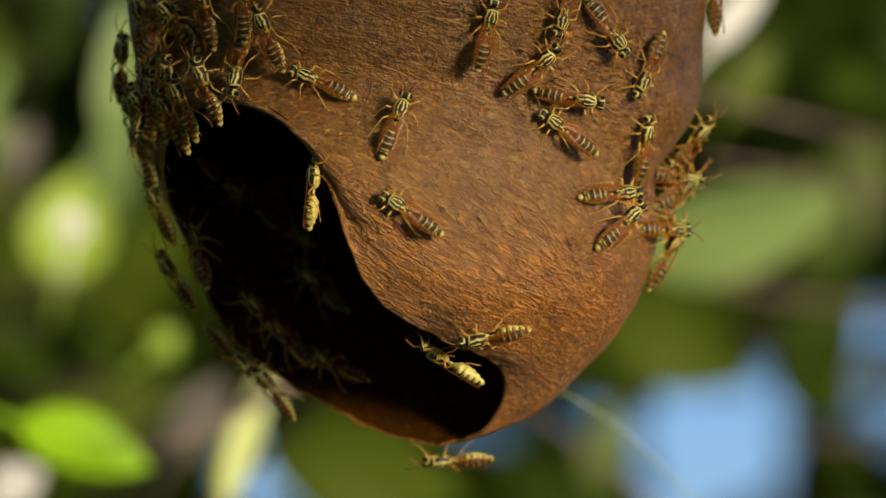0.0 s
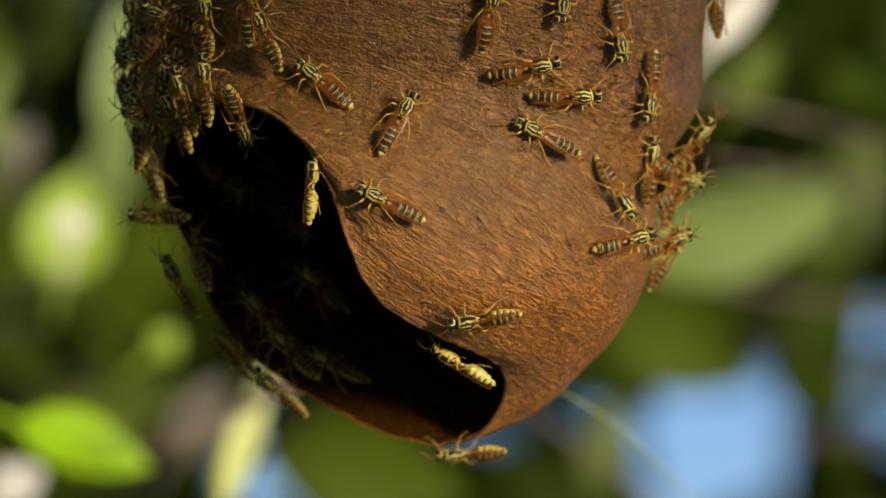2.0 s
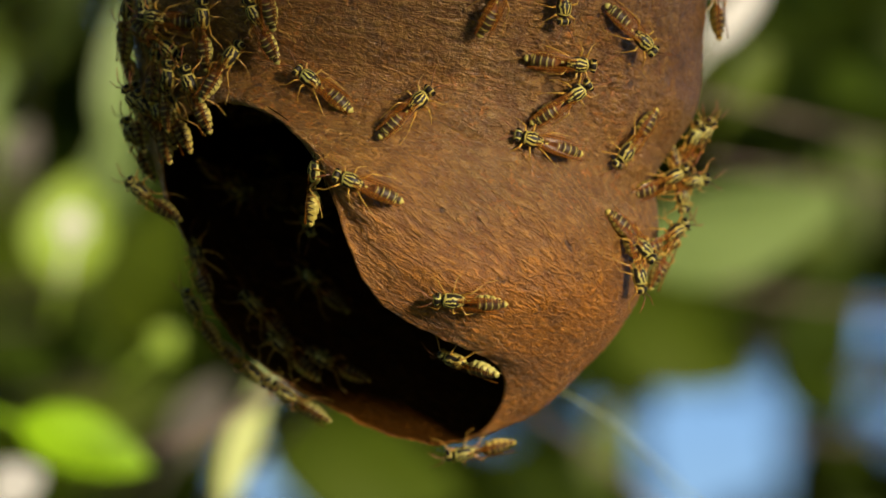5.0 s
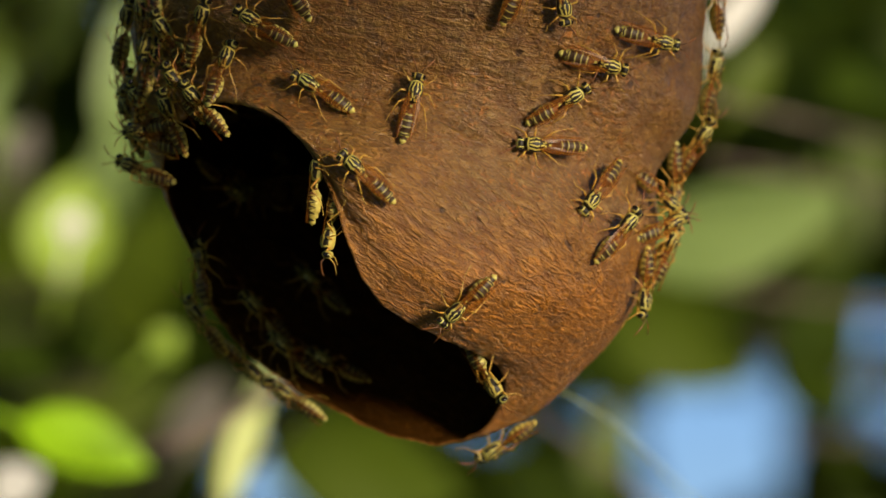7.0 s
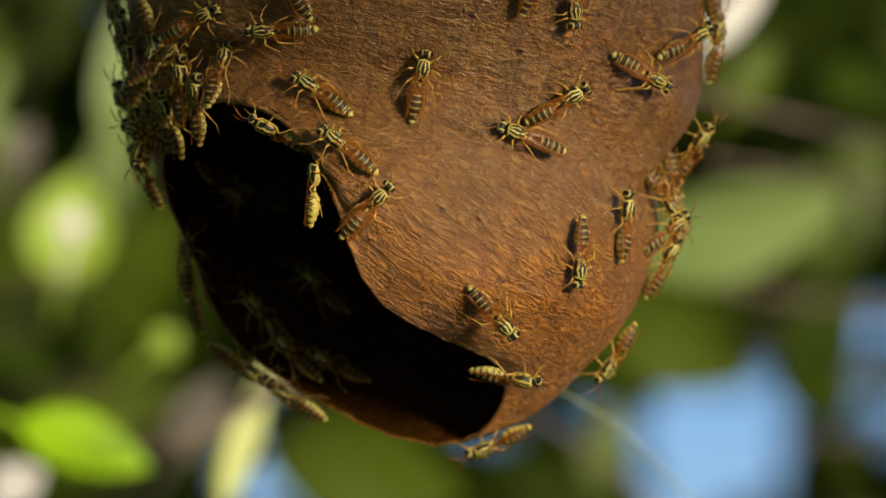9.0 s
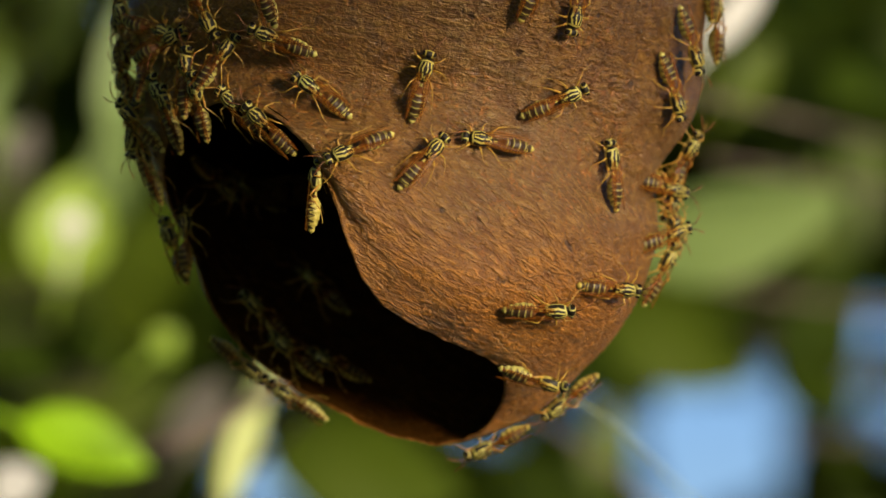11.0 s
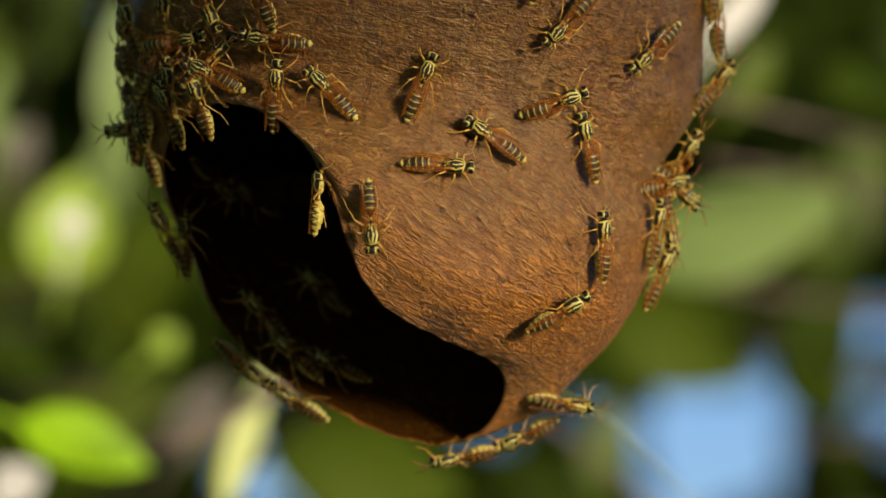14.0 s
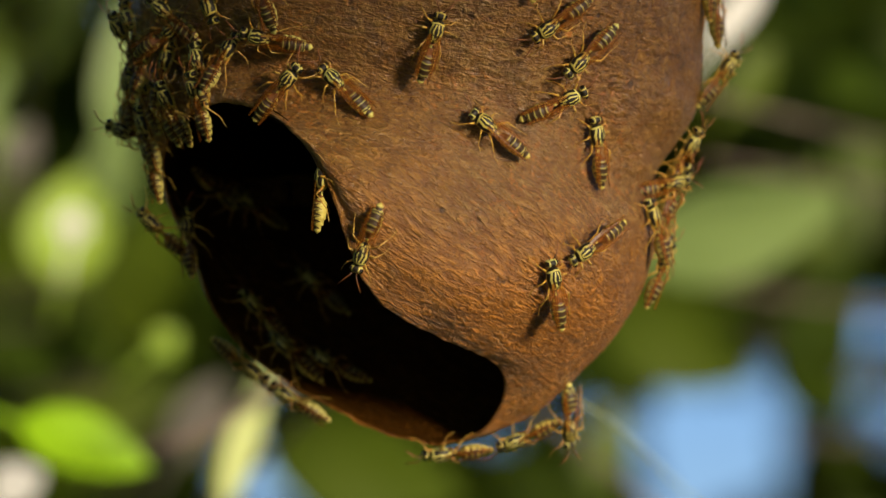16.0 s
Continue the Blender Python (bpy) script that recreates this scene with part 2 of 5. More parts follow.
# a rough seam where one layer was glued over another: place across and up
SEAM = [(-12.5, 34.0), (-8.0, 33.0), (-3.0, 32.6), (1.5, 33.6), (5.0, 34.6), (9.0, 31.8), (13.0, 28.6), (17.5, 27.2)]
CRACK = [(-0.4, 22.2), (1.4, 21.3), (3.0, 20.9), (4.6, 19.5), (5.9, 19.1)]


def relief(p):
    """Uneven paper: lumps, and fine wrinkles that run along the nest's layers, in mm."""
    lump = noise.noise(p * 0.055) * 0.9 + noise.noise(p * 0.15 + Vector((7, 3, 1))) * 0.35
    d = Vector((p.x * 0.19 - p.z * 0.14, p.y * 0.28, p.z * 0.48 + p.x * 0.38))
    d = d + 0.35 * noise.noise_vector(p * 0.12)
    wr = 1 - abs(noise.noise(d * 0.9)) * 2
    wr2 = 1 - abs(noise.noise(d * 2.1 + Vector((4, 0, 9)))) * 2
    if p.y < 0:
        for x, z, r, deep in DENTS:
            q = ((p.x - x) ** 2 + (p.z - z) ** 2) / (r * r)
            if q < 6:
                lump -= deep * math.exp(-q)
        for (x0, z0), (x1, z1) in zip(CRACK, CRACK[1:]):
            f = ((p.x - x0) * (x1 - x0) + (p.z - z0) * (z1 - z0)) / ((x1 - x0) ** 2 + (z1 - z0) ** 2)
            if -0.1 < f < 1.1:
                q = math.hypot(p.x - x0 - f * (x1 - x0), p.z - z0 - f * (z1 - z0))
                lump -= 1.1 * math.exp(-(q / 0.45) ** 2)
        for (x0, z0), (x1, z1) in zip(SEAM, SEAM[1:]):
            f = ((p.x - x0) * (x1 - x0) + (p.z - z0) * (z1 - z0)) / ((x1 - x0) ** 2 + (z1 - z0) ** 2)
            if 0 <= f < 1:
                q = p.z - z0 - f * (z1 - z0)
                if -4 < q < 3:
                    lump += (0.75 if q > 0 else 0.55) * math.exp(-(q / 1.3) ** 2) * (0.4 + 1.2 * noise.noise(p * 0.9))
    wr3 = 1 - abs(noise.noise(d * 4.3 + Vector((1, 8, 2)))) * 2
    grain = noise.noise(p * 1.3)
    return lump + 0.13 * wr + 0.11 * wr2 + 0.07 * wr3 + 0.05 * grain


def comb_sheet(bm, c, r):
    """A level comb inside the nest: a plate with open six-sided cells on its underside."""
    rows = []
    for rr, z in ((0.5, 1.2), (r - 1, 1.0), (r, 0.4), (r - 0.5, -0.4), (0.5, -0.2)):
        rows += [c + Vector((rr * math.cos(k * math.tau / 48), 0.8 * rr * math.sin(k * math.tau / 48), z + 0.4 * math.sin(k * 1.3))) for k in range(48)]
    grid_mesh(bm, rows, 48, 5)
    step = 3.6
    for j in range(-12, 13):
        for i in range(-12, 13):
            x, y = step * (i + 0.5 * (j % 2)), step * 0.866 * j
            if (x / (r - 2)) ** 2 + (y / (0.8 * (r - 2))) ** 2 > 1:
                continue
            top = [c + Vector((x + 1.9 * math.cos(k * math.tau / 6 + 0.52), y + 1.9 * math.sin(k * math.tau / 6 + 0.52), -0.2)) for k in range(6)]
            low = [p + Vector((0, 0, -4.0 - 0.8 * noise.noise(c + Vector((x, y, 0)) * 0.3))) for p in top]
            mid = sum(low, Vector()) / 6
            grid_mesh(bm, top + low + [mid.lerp(p, 0.86) for p in low] + [mid.lerp(p, 0.8) + Vector((0, 0, 3)) for p in low], 6, 4)


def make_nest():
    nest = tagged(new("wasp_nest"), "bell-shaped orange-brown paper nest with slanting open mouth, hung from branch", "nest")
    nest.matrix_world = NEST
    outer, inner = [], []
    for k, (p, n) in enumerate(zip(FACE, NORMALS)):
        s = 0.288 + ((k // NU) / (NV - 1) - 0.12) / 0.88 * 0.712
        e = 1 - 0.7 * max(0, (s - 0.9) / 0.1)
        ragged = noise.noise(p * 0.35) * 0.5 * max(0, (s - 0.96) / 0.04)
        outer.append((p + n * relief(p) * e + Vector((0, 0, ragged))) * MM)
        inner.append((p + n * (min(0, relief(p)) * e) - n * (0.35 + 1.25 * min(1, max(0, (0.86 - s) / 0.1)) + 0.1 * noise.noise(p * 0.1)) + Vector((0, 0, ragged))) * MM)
    lip = []
    for i in range(NU):
        a, b = outer[-NU + i], inner[-NU + i]
        c = FACE[-NU + i] - FACE[-3 * NU + i]
        lip.append((a + b) / 2 + c.normalized() * 0.3 * MM)
    bm = bmesh.new()
    grid_mesh(bm, outer[:-2 * NU], NU, NV - 2)
    part("envelope", bm, PAPER, nest)
    bm = bmesh.new()
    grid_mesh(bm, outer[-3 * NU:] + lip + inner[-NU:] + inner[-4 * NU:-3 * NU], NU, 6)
    part("mouth_lip", bm, LIP_SHADE_PAPER, nest, "thin paper edge with shade in its colour")
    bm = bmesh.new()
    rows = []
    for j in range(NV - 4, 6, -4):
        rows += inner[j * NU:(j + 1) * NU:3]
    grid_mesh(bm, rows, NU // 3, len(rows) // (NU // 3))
    part("inner_wall", bm, INSIDE_SHADE_PAPER, nest, "inner wall with the inside shade in its colour")
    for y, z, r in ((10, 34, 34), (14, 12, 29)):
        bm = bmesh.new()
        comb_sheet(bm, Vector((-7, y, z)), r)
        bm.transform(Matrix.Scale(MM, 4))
        part("comb", bm, INSIDE_SHADE_PAPER, nest, "sheet of open cells with the inside shade in its colour")
    return nest


nest = make_nest()


# ---- ground, branch and the trees behind ----
def ground():
    bm = bmesh.new()
    n = 60
    pts = []
    for j in range(n):
        for i in range(n):
            u, v = (i / (n - 1) * 2 - 1), (j / (n - 1) * 2 - 1)
            x, y = 400 * u * abs(u) ** 2, 400 * v * abs(v) ** 2
            pts.append((x, y, 0.05 * noise.noise(Vector((x * 0.4, y * 0.4, 0)))))
    grid_mesh(bm, pts, n, n, False)
    tagged(part("ground", bm, SOIL), "shaded grassy soil under the trees", "ground", kind="structure")


def leaf_shape(bm, m, length, width, curl=0.15, fold=0.12, n=7, stalk=True):
    """A pointed oval leaf with a fold along its midrib and a drooping tip, from its stalk along +x."""
    rows = []
    for j in range(n):
        f = j / (n - 1)
        w = width * 0.5 * (math.sin(math.pi * min(1, f ** 0.8)) ** 0.8 + 0.02)
        z = -curl * length * f * f
        for k in (-1, -0.5, 0, 0.5, 1):
            rows.append(m @ Vector((f * length, k * w, z + fold * w * abs(k) + 0.03 * w * math.sin(9 * f + 3 * k))))
    vs = grid_mesh(bm, rows, 5, n, False)
    return vs


def foliage(bm, rng, count, box, size, gaps, face=0.5):
    """Many leaves strewn in a box of the nest's space, leaving gaps open as seen from the camera."""
    seed = rng.randrange(10 ** 6)
    for k in range(count):
        rng = random.Random(seed + k)
        p = Vector([rng.uniform(a, b) for a, b in box])
        e = [(v - 0.5 * (a + b)) / (0.5 * (b - a)) for v, (a, b) in zip(p, box)]
        if e[0] ** 2 + e[1] ** 4 + e[2] ** 2 > 1.0 + 0.6 * noise.noise(Vector(e) * 3.0):
            continue
        q = Euler((rng.gauss(1.2, face), rng.gauss(0.5, 0.5), rng.gauss(0, 1.2))).to_matrix().to_4x4()
        s = size * rng.uniform(0.6, 1.25)
        reach = q @ Vector((s, 0, -0.15 * s))
        edge = rng.uniform(0.75, 1.2)
        wide = s * rng.uniform(0.38, 0.52)
        half = q @ Vector((0, wide * 0.5, 0))
        spots = (p, p + reach * 0.5, p + reach, p + reach * 0.4 + half, p + reach * 0.4 - half, p + reach * 0.75 + half * 0.7, p + reach * 0.75 - half * 0.7)
        if any(((v.x / (v.y + 0.9) - gx) / rx) ** 2 + ((v.z / (v.y + 0.9) - gz) / rz) ** 2 < edge for v in spots for gx, gz, rx, rz in gaps):
            continue
        leaf_shape(bm, Matrix.Translation(p) @ q, s, wide, n=5)


# openings in the crowns, placed to fit the camera's view of the sky: slope across, slope up, half widths
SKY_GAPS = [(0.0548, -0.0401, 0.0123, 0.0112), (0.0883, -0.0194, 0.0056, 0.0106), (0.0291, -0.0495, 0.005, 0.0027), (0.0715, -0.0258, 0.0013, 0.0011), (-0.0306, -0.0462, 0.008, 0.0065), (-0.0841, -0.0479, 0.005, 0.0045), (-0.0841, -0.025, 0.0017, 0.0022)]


def far_trees():
    rng = random.Random(5)
    for name, label, count, box, size, mat, base in (
            ("slender_tree", "slender tree with mid-green leaves behind the nest", 420, ((-0.8, 0.8), (0.9, 1.7), (-0.45, 0.5)), 0.075, LEAF, (1.4, 1.3)),
            ("shade_tree", "broad-leaved tree with shade put into its leaf colour, its crown filling the view", 1500, ((-0.9, 0.9), (0.55, 1.6), (-0.5, 0.6)), 0.065, LEAF_SHADE, (-1.5, 1.6)),
            ("dark_tree", "broad-leaved tree further back with shade put into its leaf colour", 13000, ((-2.0, 2.0), (3.4, 6.0), (-1.1, 1.5)), 0.19, LEAF_SHADE, (1.9, 6.0))):
        tree = tagged(new(name), label, "tree")
        tree.matrix_world = Matrix.Translation((base[0], base[1], 0))
        bm = bmesh.new()
        top = Vector((0.15, 0.1, 3.6))
        tube(bm, [(0, 0, -0.1), (0.03, 0.02, 0.8), (0.08, 0.0, 1.8), (0.1, 0.06, 2.8), top], [0.12, 0.09, 0.08, 0.065, 0.03], 12)
        part("trunk", bm, BARK, tree)
        for k in range(5):
            bm = bmesh.new()
            a, z = k * 1.9 + 0.4, 1.7 + 0.35 * k
            d = Vector((math.cos(a), math.sin(a) * 0.5, 0.45))
            tube(bm, [Vector((0.08, 0.02, z)) + d * t + Vector((0, 0, -0.12 * t * t)) for t in (0, 0.3, 0.6, 0.95, 1.3)], [0.045, 0.036, 0.028, 0.018, 0.008], 8)
            part("limb", bm, BARK, tree)
        bm = bmesh.new()
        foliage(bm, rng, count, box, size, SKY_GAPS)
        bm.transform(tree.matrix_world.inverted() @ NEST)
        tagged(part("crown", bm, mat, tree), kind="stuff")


def side_bushes():
    """Bushes beside the nest and behind the camera, out of view, added to block sky and bounce green light."""
    rng = random.Random(21)
    for x0, y0, wx, wy, label in ((-1.7, -0.5, 0.7, 1.6, "green bush out of view beside the nest, added to bounce green light"), (0.3, -2.9, 2.2, 0.5, "green bush added behind the viewer to block the sky"), (2.8, -0.6, 0.6, 0.8, "green bush out of view at the right, added to block the sky"), (-1.05, 0.75, 0.4, 0.6, "green bush out of view close beside the nest, added to block the sky")):
        bush = tagged(new("bush"), label, "bush")
        bush.matrix_world = Matrix.Translation((x0, y0, 0))
        for k in range(4):
            bm = bmesh.new()
            a = k * 1.6
            tube(bm, [(0.1 * math.cos(a), 0.1 * math.sin(a), -0.05), (0.25 * math.cos(a), 0.25 * math.sin(a), 0.8), (0.3 * math.cos(a + 0.4), 0.4 * math.sin(a), 1.9), (0.4 * math.cos(a), 0.6 * math.sin(a + 0.3), 2.8)], [0.025, 0.02, 0.014, 0.005], 8)
            part("stem", bm, BARK, bush)
        bm = bmesh.new()
        for k in range(2600):
            a, r = rng.uniform(0, math.tau), math.sqrt(rng.random())
            h = rng.uniform(0.0, 1.0)
            p = Vector((math.cos(a), math.sin(a), h))
            r *= (0.45 + 0.75 * math.sin(math.pi * (0.12 + 0.84 * h))) * (1.0 + 0.45 * noise.noise(p * 2.3 + Vector((x0, y0, 0))))
            p = Vector((wx * r * math.cos(a), wy * r * math.sin(a), 0.15 + (3.0 + 0.5 * noise.noise(p * 1.7)) * h))
            q = Euler((rng.gauss(0.9, 0.5), rng.gauss(0.3, 0.5), rng.uniform(0, 6.28))).to_matrix().to_4x4()
            s = rng.uniform(0.10, 0.17)
            leaf_shape(bm, Matrix.Translation(p) @ q, s, s * 0.45, n=5)
        # paler leaves on the left bushes, which bounce light onto the nest
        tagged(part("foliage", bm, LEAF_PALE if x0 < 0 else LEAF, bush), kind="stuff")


def branch():
    b = tagged(new("tree_branch"), "grey-brown tree branch that carries the nest", "branch")
    b.matrix_world = NEST
    bm = bmesh.new()
    tube(bm, [(-0.9, 0.23, 0.10), (-0.5, 0.12, 0.135), (-0.2, 0.04, 0.118), (0, 0.022, 0.116), (0.25, 0.03, 0.128), (0.7, 0.10, 0.15), (1.2, 0.2, 0.21)],
         [0.016, 0.0145, 0.012, 0.011, 0.010, 0.007, 0.003], 12)
    part("limb", bm, BARK, b)


# single leaves close behind the nest, the white ones in place of bright spots of light: place in the nest's space,
# length, width, turn in view, tilt, material
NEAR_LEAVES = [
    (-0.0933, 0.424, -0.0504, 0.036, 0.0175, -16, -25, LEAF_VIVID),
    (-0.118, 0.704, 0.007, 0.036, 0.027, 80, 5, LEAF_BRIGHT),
    (-0.113, 0.654, 0.008, 0.010, 0.010, 80, 0, LEAF_GLARE),
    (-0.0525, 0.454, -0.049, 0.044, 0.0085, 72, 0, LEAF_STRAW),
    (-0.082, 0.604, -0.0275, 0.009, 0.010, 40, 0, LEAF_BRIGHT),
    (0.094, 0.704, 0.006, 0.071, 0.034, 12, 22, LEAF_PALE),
    (0.082, 0.504, 0.066, 0.028, 0.0085, 52, -10, LEAF_GLARE),
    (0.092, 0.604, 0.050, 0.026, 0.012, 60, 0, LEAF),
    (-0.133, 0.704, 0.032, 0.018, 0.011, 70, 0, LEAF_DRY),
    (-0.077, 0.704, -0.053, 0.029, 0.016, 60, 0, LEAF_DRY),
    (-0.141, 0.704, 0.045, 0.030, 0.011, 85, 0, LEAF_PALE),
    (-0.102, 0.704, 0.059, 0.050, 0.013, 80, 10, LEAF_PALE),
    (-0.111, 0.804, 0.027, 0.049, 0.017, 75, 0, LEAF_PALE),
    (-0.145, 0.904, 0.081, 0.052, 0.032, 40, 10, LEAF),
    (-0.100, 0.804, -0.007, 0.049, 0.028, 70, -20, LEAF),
    (-0.118, 0.504, -0.065, 0.016, 0.014, 30, -20, LEAF_GLARE),
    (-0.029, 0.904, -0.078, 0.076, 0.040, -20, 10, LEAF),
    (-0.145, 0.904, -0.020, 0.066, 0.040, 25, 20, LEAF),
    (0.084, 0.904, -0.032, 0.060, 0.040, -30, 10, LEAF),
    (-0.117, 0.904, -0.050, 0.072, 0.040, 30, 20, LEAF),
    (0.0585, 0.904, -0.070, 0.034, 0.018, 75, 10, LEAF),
    (0.131, 0.904, -0.049, 0.030, 0.018, -35, 10, LEAF_SHADE),
    (0.134, 0.904, -0.028, 0.054, 0.028, 75, 10, LEAF_SHADE),
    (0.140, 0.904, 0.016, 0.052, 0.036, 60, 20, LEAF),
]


def leafy_shrub():
    """The shrub behind the nest: stems from the ground, and a leaf stalk for each leaf."""
    shrub = tagged(new("leafy_shrub"), "tall shrub with large glossy yellow-green leaves behind the nest", "shrub")
    shrub.matrix_world = NEST
    down = NEST.inverted().to_3x3() @ Vector((0, 0, -1))
    for x, y in ((-0.30, 0.95), (0.30, 0.90)):
        bm = bmesh.new()
        top = Vector((x, y, 0.12))
        tube(bm, [top + Vector((0.02 * math.sin(3 * f), 0.02 * math.cos(4 * f), 0)) + down * (2.25 * f) for f in (0, 0.1, 0.3, 0.6, 1.0)], [0.002, 0.004, 0.006, 0.009, 0.012], 8)
        part("stem", bm, BARK, shrub)
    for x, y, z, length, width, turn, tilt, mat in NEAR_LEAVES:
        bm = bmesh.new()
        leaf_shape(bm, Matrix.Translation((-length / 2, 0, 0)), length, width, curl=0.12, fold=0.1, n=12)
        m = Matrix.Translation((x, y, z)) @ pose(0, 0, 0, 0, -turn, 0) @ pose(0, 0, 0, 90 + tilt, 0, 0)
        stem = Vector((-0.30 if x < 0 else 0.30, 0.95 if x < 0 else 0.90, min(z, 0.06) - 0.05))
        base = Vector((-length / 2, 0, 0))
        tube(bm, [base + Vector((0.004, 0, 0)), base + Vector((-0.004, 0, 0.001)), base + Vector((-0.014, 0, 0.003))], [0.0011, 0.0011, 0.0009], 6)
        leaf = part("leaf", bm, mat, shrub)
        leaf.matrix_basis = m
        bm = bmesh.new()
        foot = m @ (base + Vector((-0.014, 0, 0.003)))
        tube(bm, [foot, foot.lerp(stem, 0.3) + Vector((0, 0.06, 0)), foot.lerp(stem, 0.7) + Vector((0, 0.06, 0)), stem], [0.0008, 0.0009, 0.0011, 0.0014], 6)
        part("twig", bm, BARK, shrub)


def dry_stalks():
    """Thin pale and dark dry stalks in the background, standing in the shrub."""
    for line, r, mat in (([(0.016, 0.055, -0.0225), (0.0205, 0.08, -0.026), (0.034, 0.12, -0.0345), (0.06, 0.25, -0.06), (0.30, 0.88, -0.30)], 0.0002, LEAF_STRAW),
                         ([(0.012, 0.42, -0.034), (0.035, 0.42, -0.052), (0.060, 0.45, -0.072), (0.30, 0.89, -0.36)], 0.0006, BARK),
                         ([(-0.075, 0.36, -0.050), (-0.060, 0.36, -0.046), (-0.044, 0.38, -0.036), (-0.020, 0.46, -0.028), (-0.30, 0.94, -0.3)], 0.0016, BARK)):
        bm = bmesh.new()
        tube(bm, line, r, 6)
        part("dry_stalk", bm, mat, bpy.data.objects["leafy_shrub"])


def overhead_crown():
    """Leaves of the tree that the nest hangs in, out of view, added above it to cut sky and sun."""
    rng = random.Random(11)
    tree = tagged(new("nest_tree"), "broad-leaved tree out of view, its crown added over the nest to shade it", "tree")
    tree.matrix_world = Matrix.Translation((-1.1, 0.9, 0))
    bm = bmesh.new()
    tube(bm, [(0, 0, -0.1), (0.03, 0.02, 1.0), (0.0, -0.1, 1.9), (0.2, -0.7, 2.12)], [0.09, 0.07, 0.05, 0.017], 12)
    part("trunk", bm, BARK, tree)
    bm = bmesh.new()
    for k in range(1700):
        p = Vector((rng.uniform(-2.0, 1.3), rng.uniform(-0.6, 0.3), rng.uniform(0.28, 1.2)))
        if p.x > 0.1 and p.z < 0.2 + 0.75 * p.x:
            continue
        q = Euler((rng.gauss(0, 0.5), rng.gauss(0.2, 0.5), rng.uniform(0, 6.28))).to_matrix().to_4x4()
        s = rng.uniform(0.07, 0.12)
        leaf_shape(bm, Matrix.Translation(p) @ q, s, s * 0.45, n=5)
    # more unseen leaves towards the sun, added to shade the nest's upper left
    for k in range(170):
        r, side = rng.uniform(0.12, 0.45), rng.uniform(-0.30, -0.05)
        p = Vector((0.77 * r + 0.63 * side, -0.63 * r + 0.77 * side, 0.035 + 0.3 * r + rng.uniform(0, 0.22)))
        if p.z < 0.13 and p.x < 0.15:
            p.z += 0.09
        q = Euler((rng.gauss(0.5, 0.4), rng.gauss(-0.2, 0.3), rng.uniform(-0.6, 0.6))).to_matrix().to_4x4()
        s = rng.uniform(0.05, 0.085)
        leaf_shape(bm, Matrix.Translation(p) @ q, s, s * 0.45, n=5)
    # a leafy spray out of view, added to half shade the nest's shoulder
    for k in range(30):
        r, side = rng.uniform(0.25, 0.46), rng.uniform(-0.13, 0.07) if k < 20 else rng.uniform(-0.12, -0.03)
        up = rng.uniform(0.026, 0.10) if k < 20 else rng.uniform(0.018, 0.09)
        p = Vector((0.61 * r + 0.79 * side, -0.79 * r + 0.61 * side, up + 0.222 * r))
        q = Euler((rng.gauss(0.9, 0.4), rng.gauss(-0.2, 0.3), rng.uniform(-0.6, 0.6))).to_matrix().to_4x4()
        s = rng.uniform(0.035, 0.06)
        leaf_shape(bm, Matrix.Translation(p) @ q, s, s * 0.45, n=5)
    bm.transform(tree.matrix_world.inverted() @ NEST)
    tagged(part("crown", bm, LEAF, tree), kind="stuff")


ground()
branch()
far_trees()
leafy_shrub()
dry_stalks()
overhead_crown()
side_bushes()


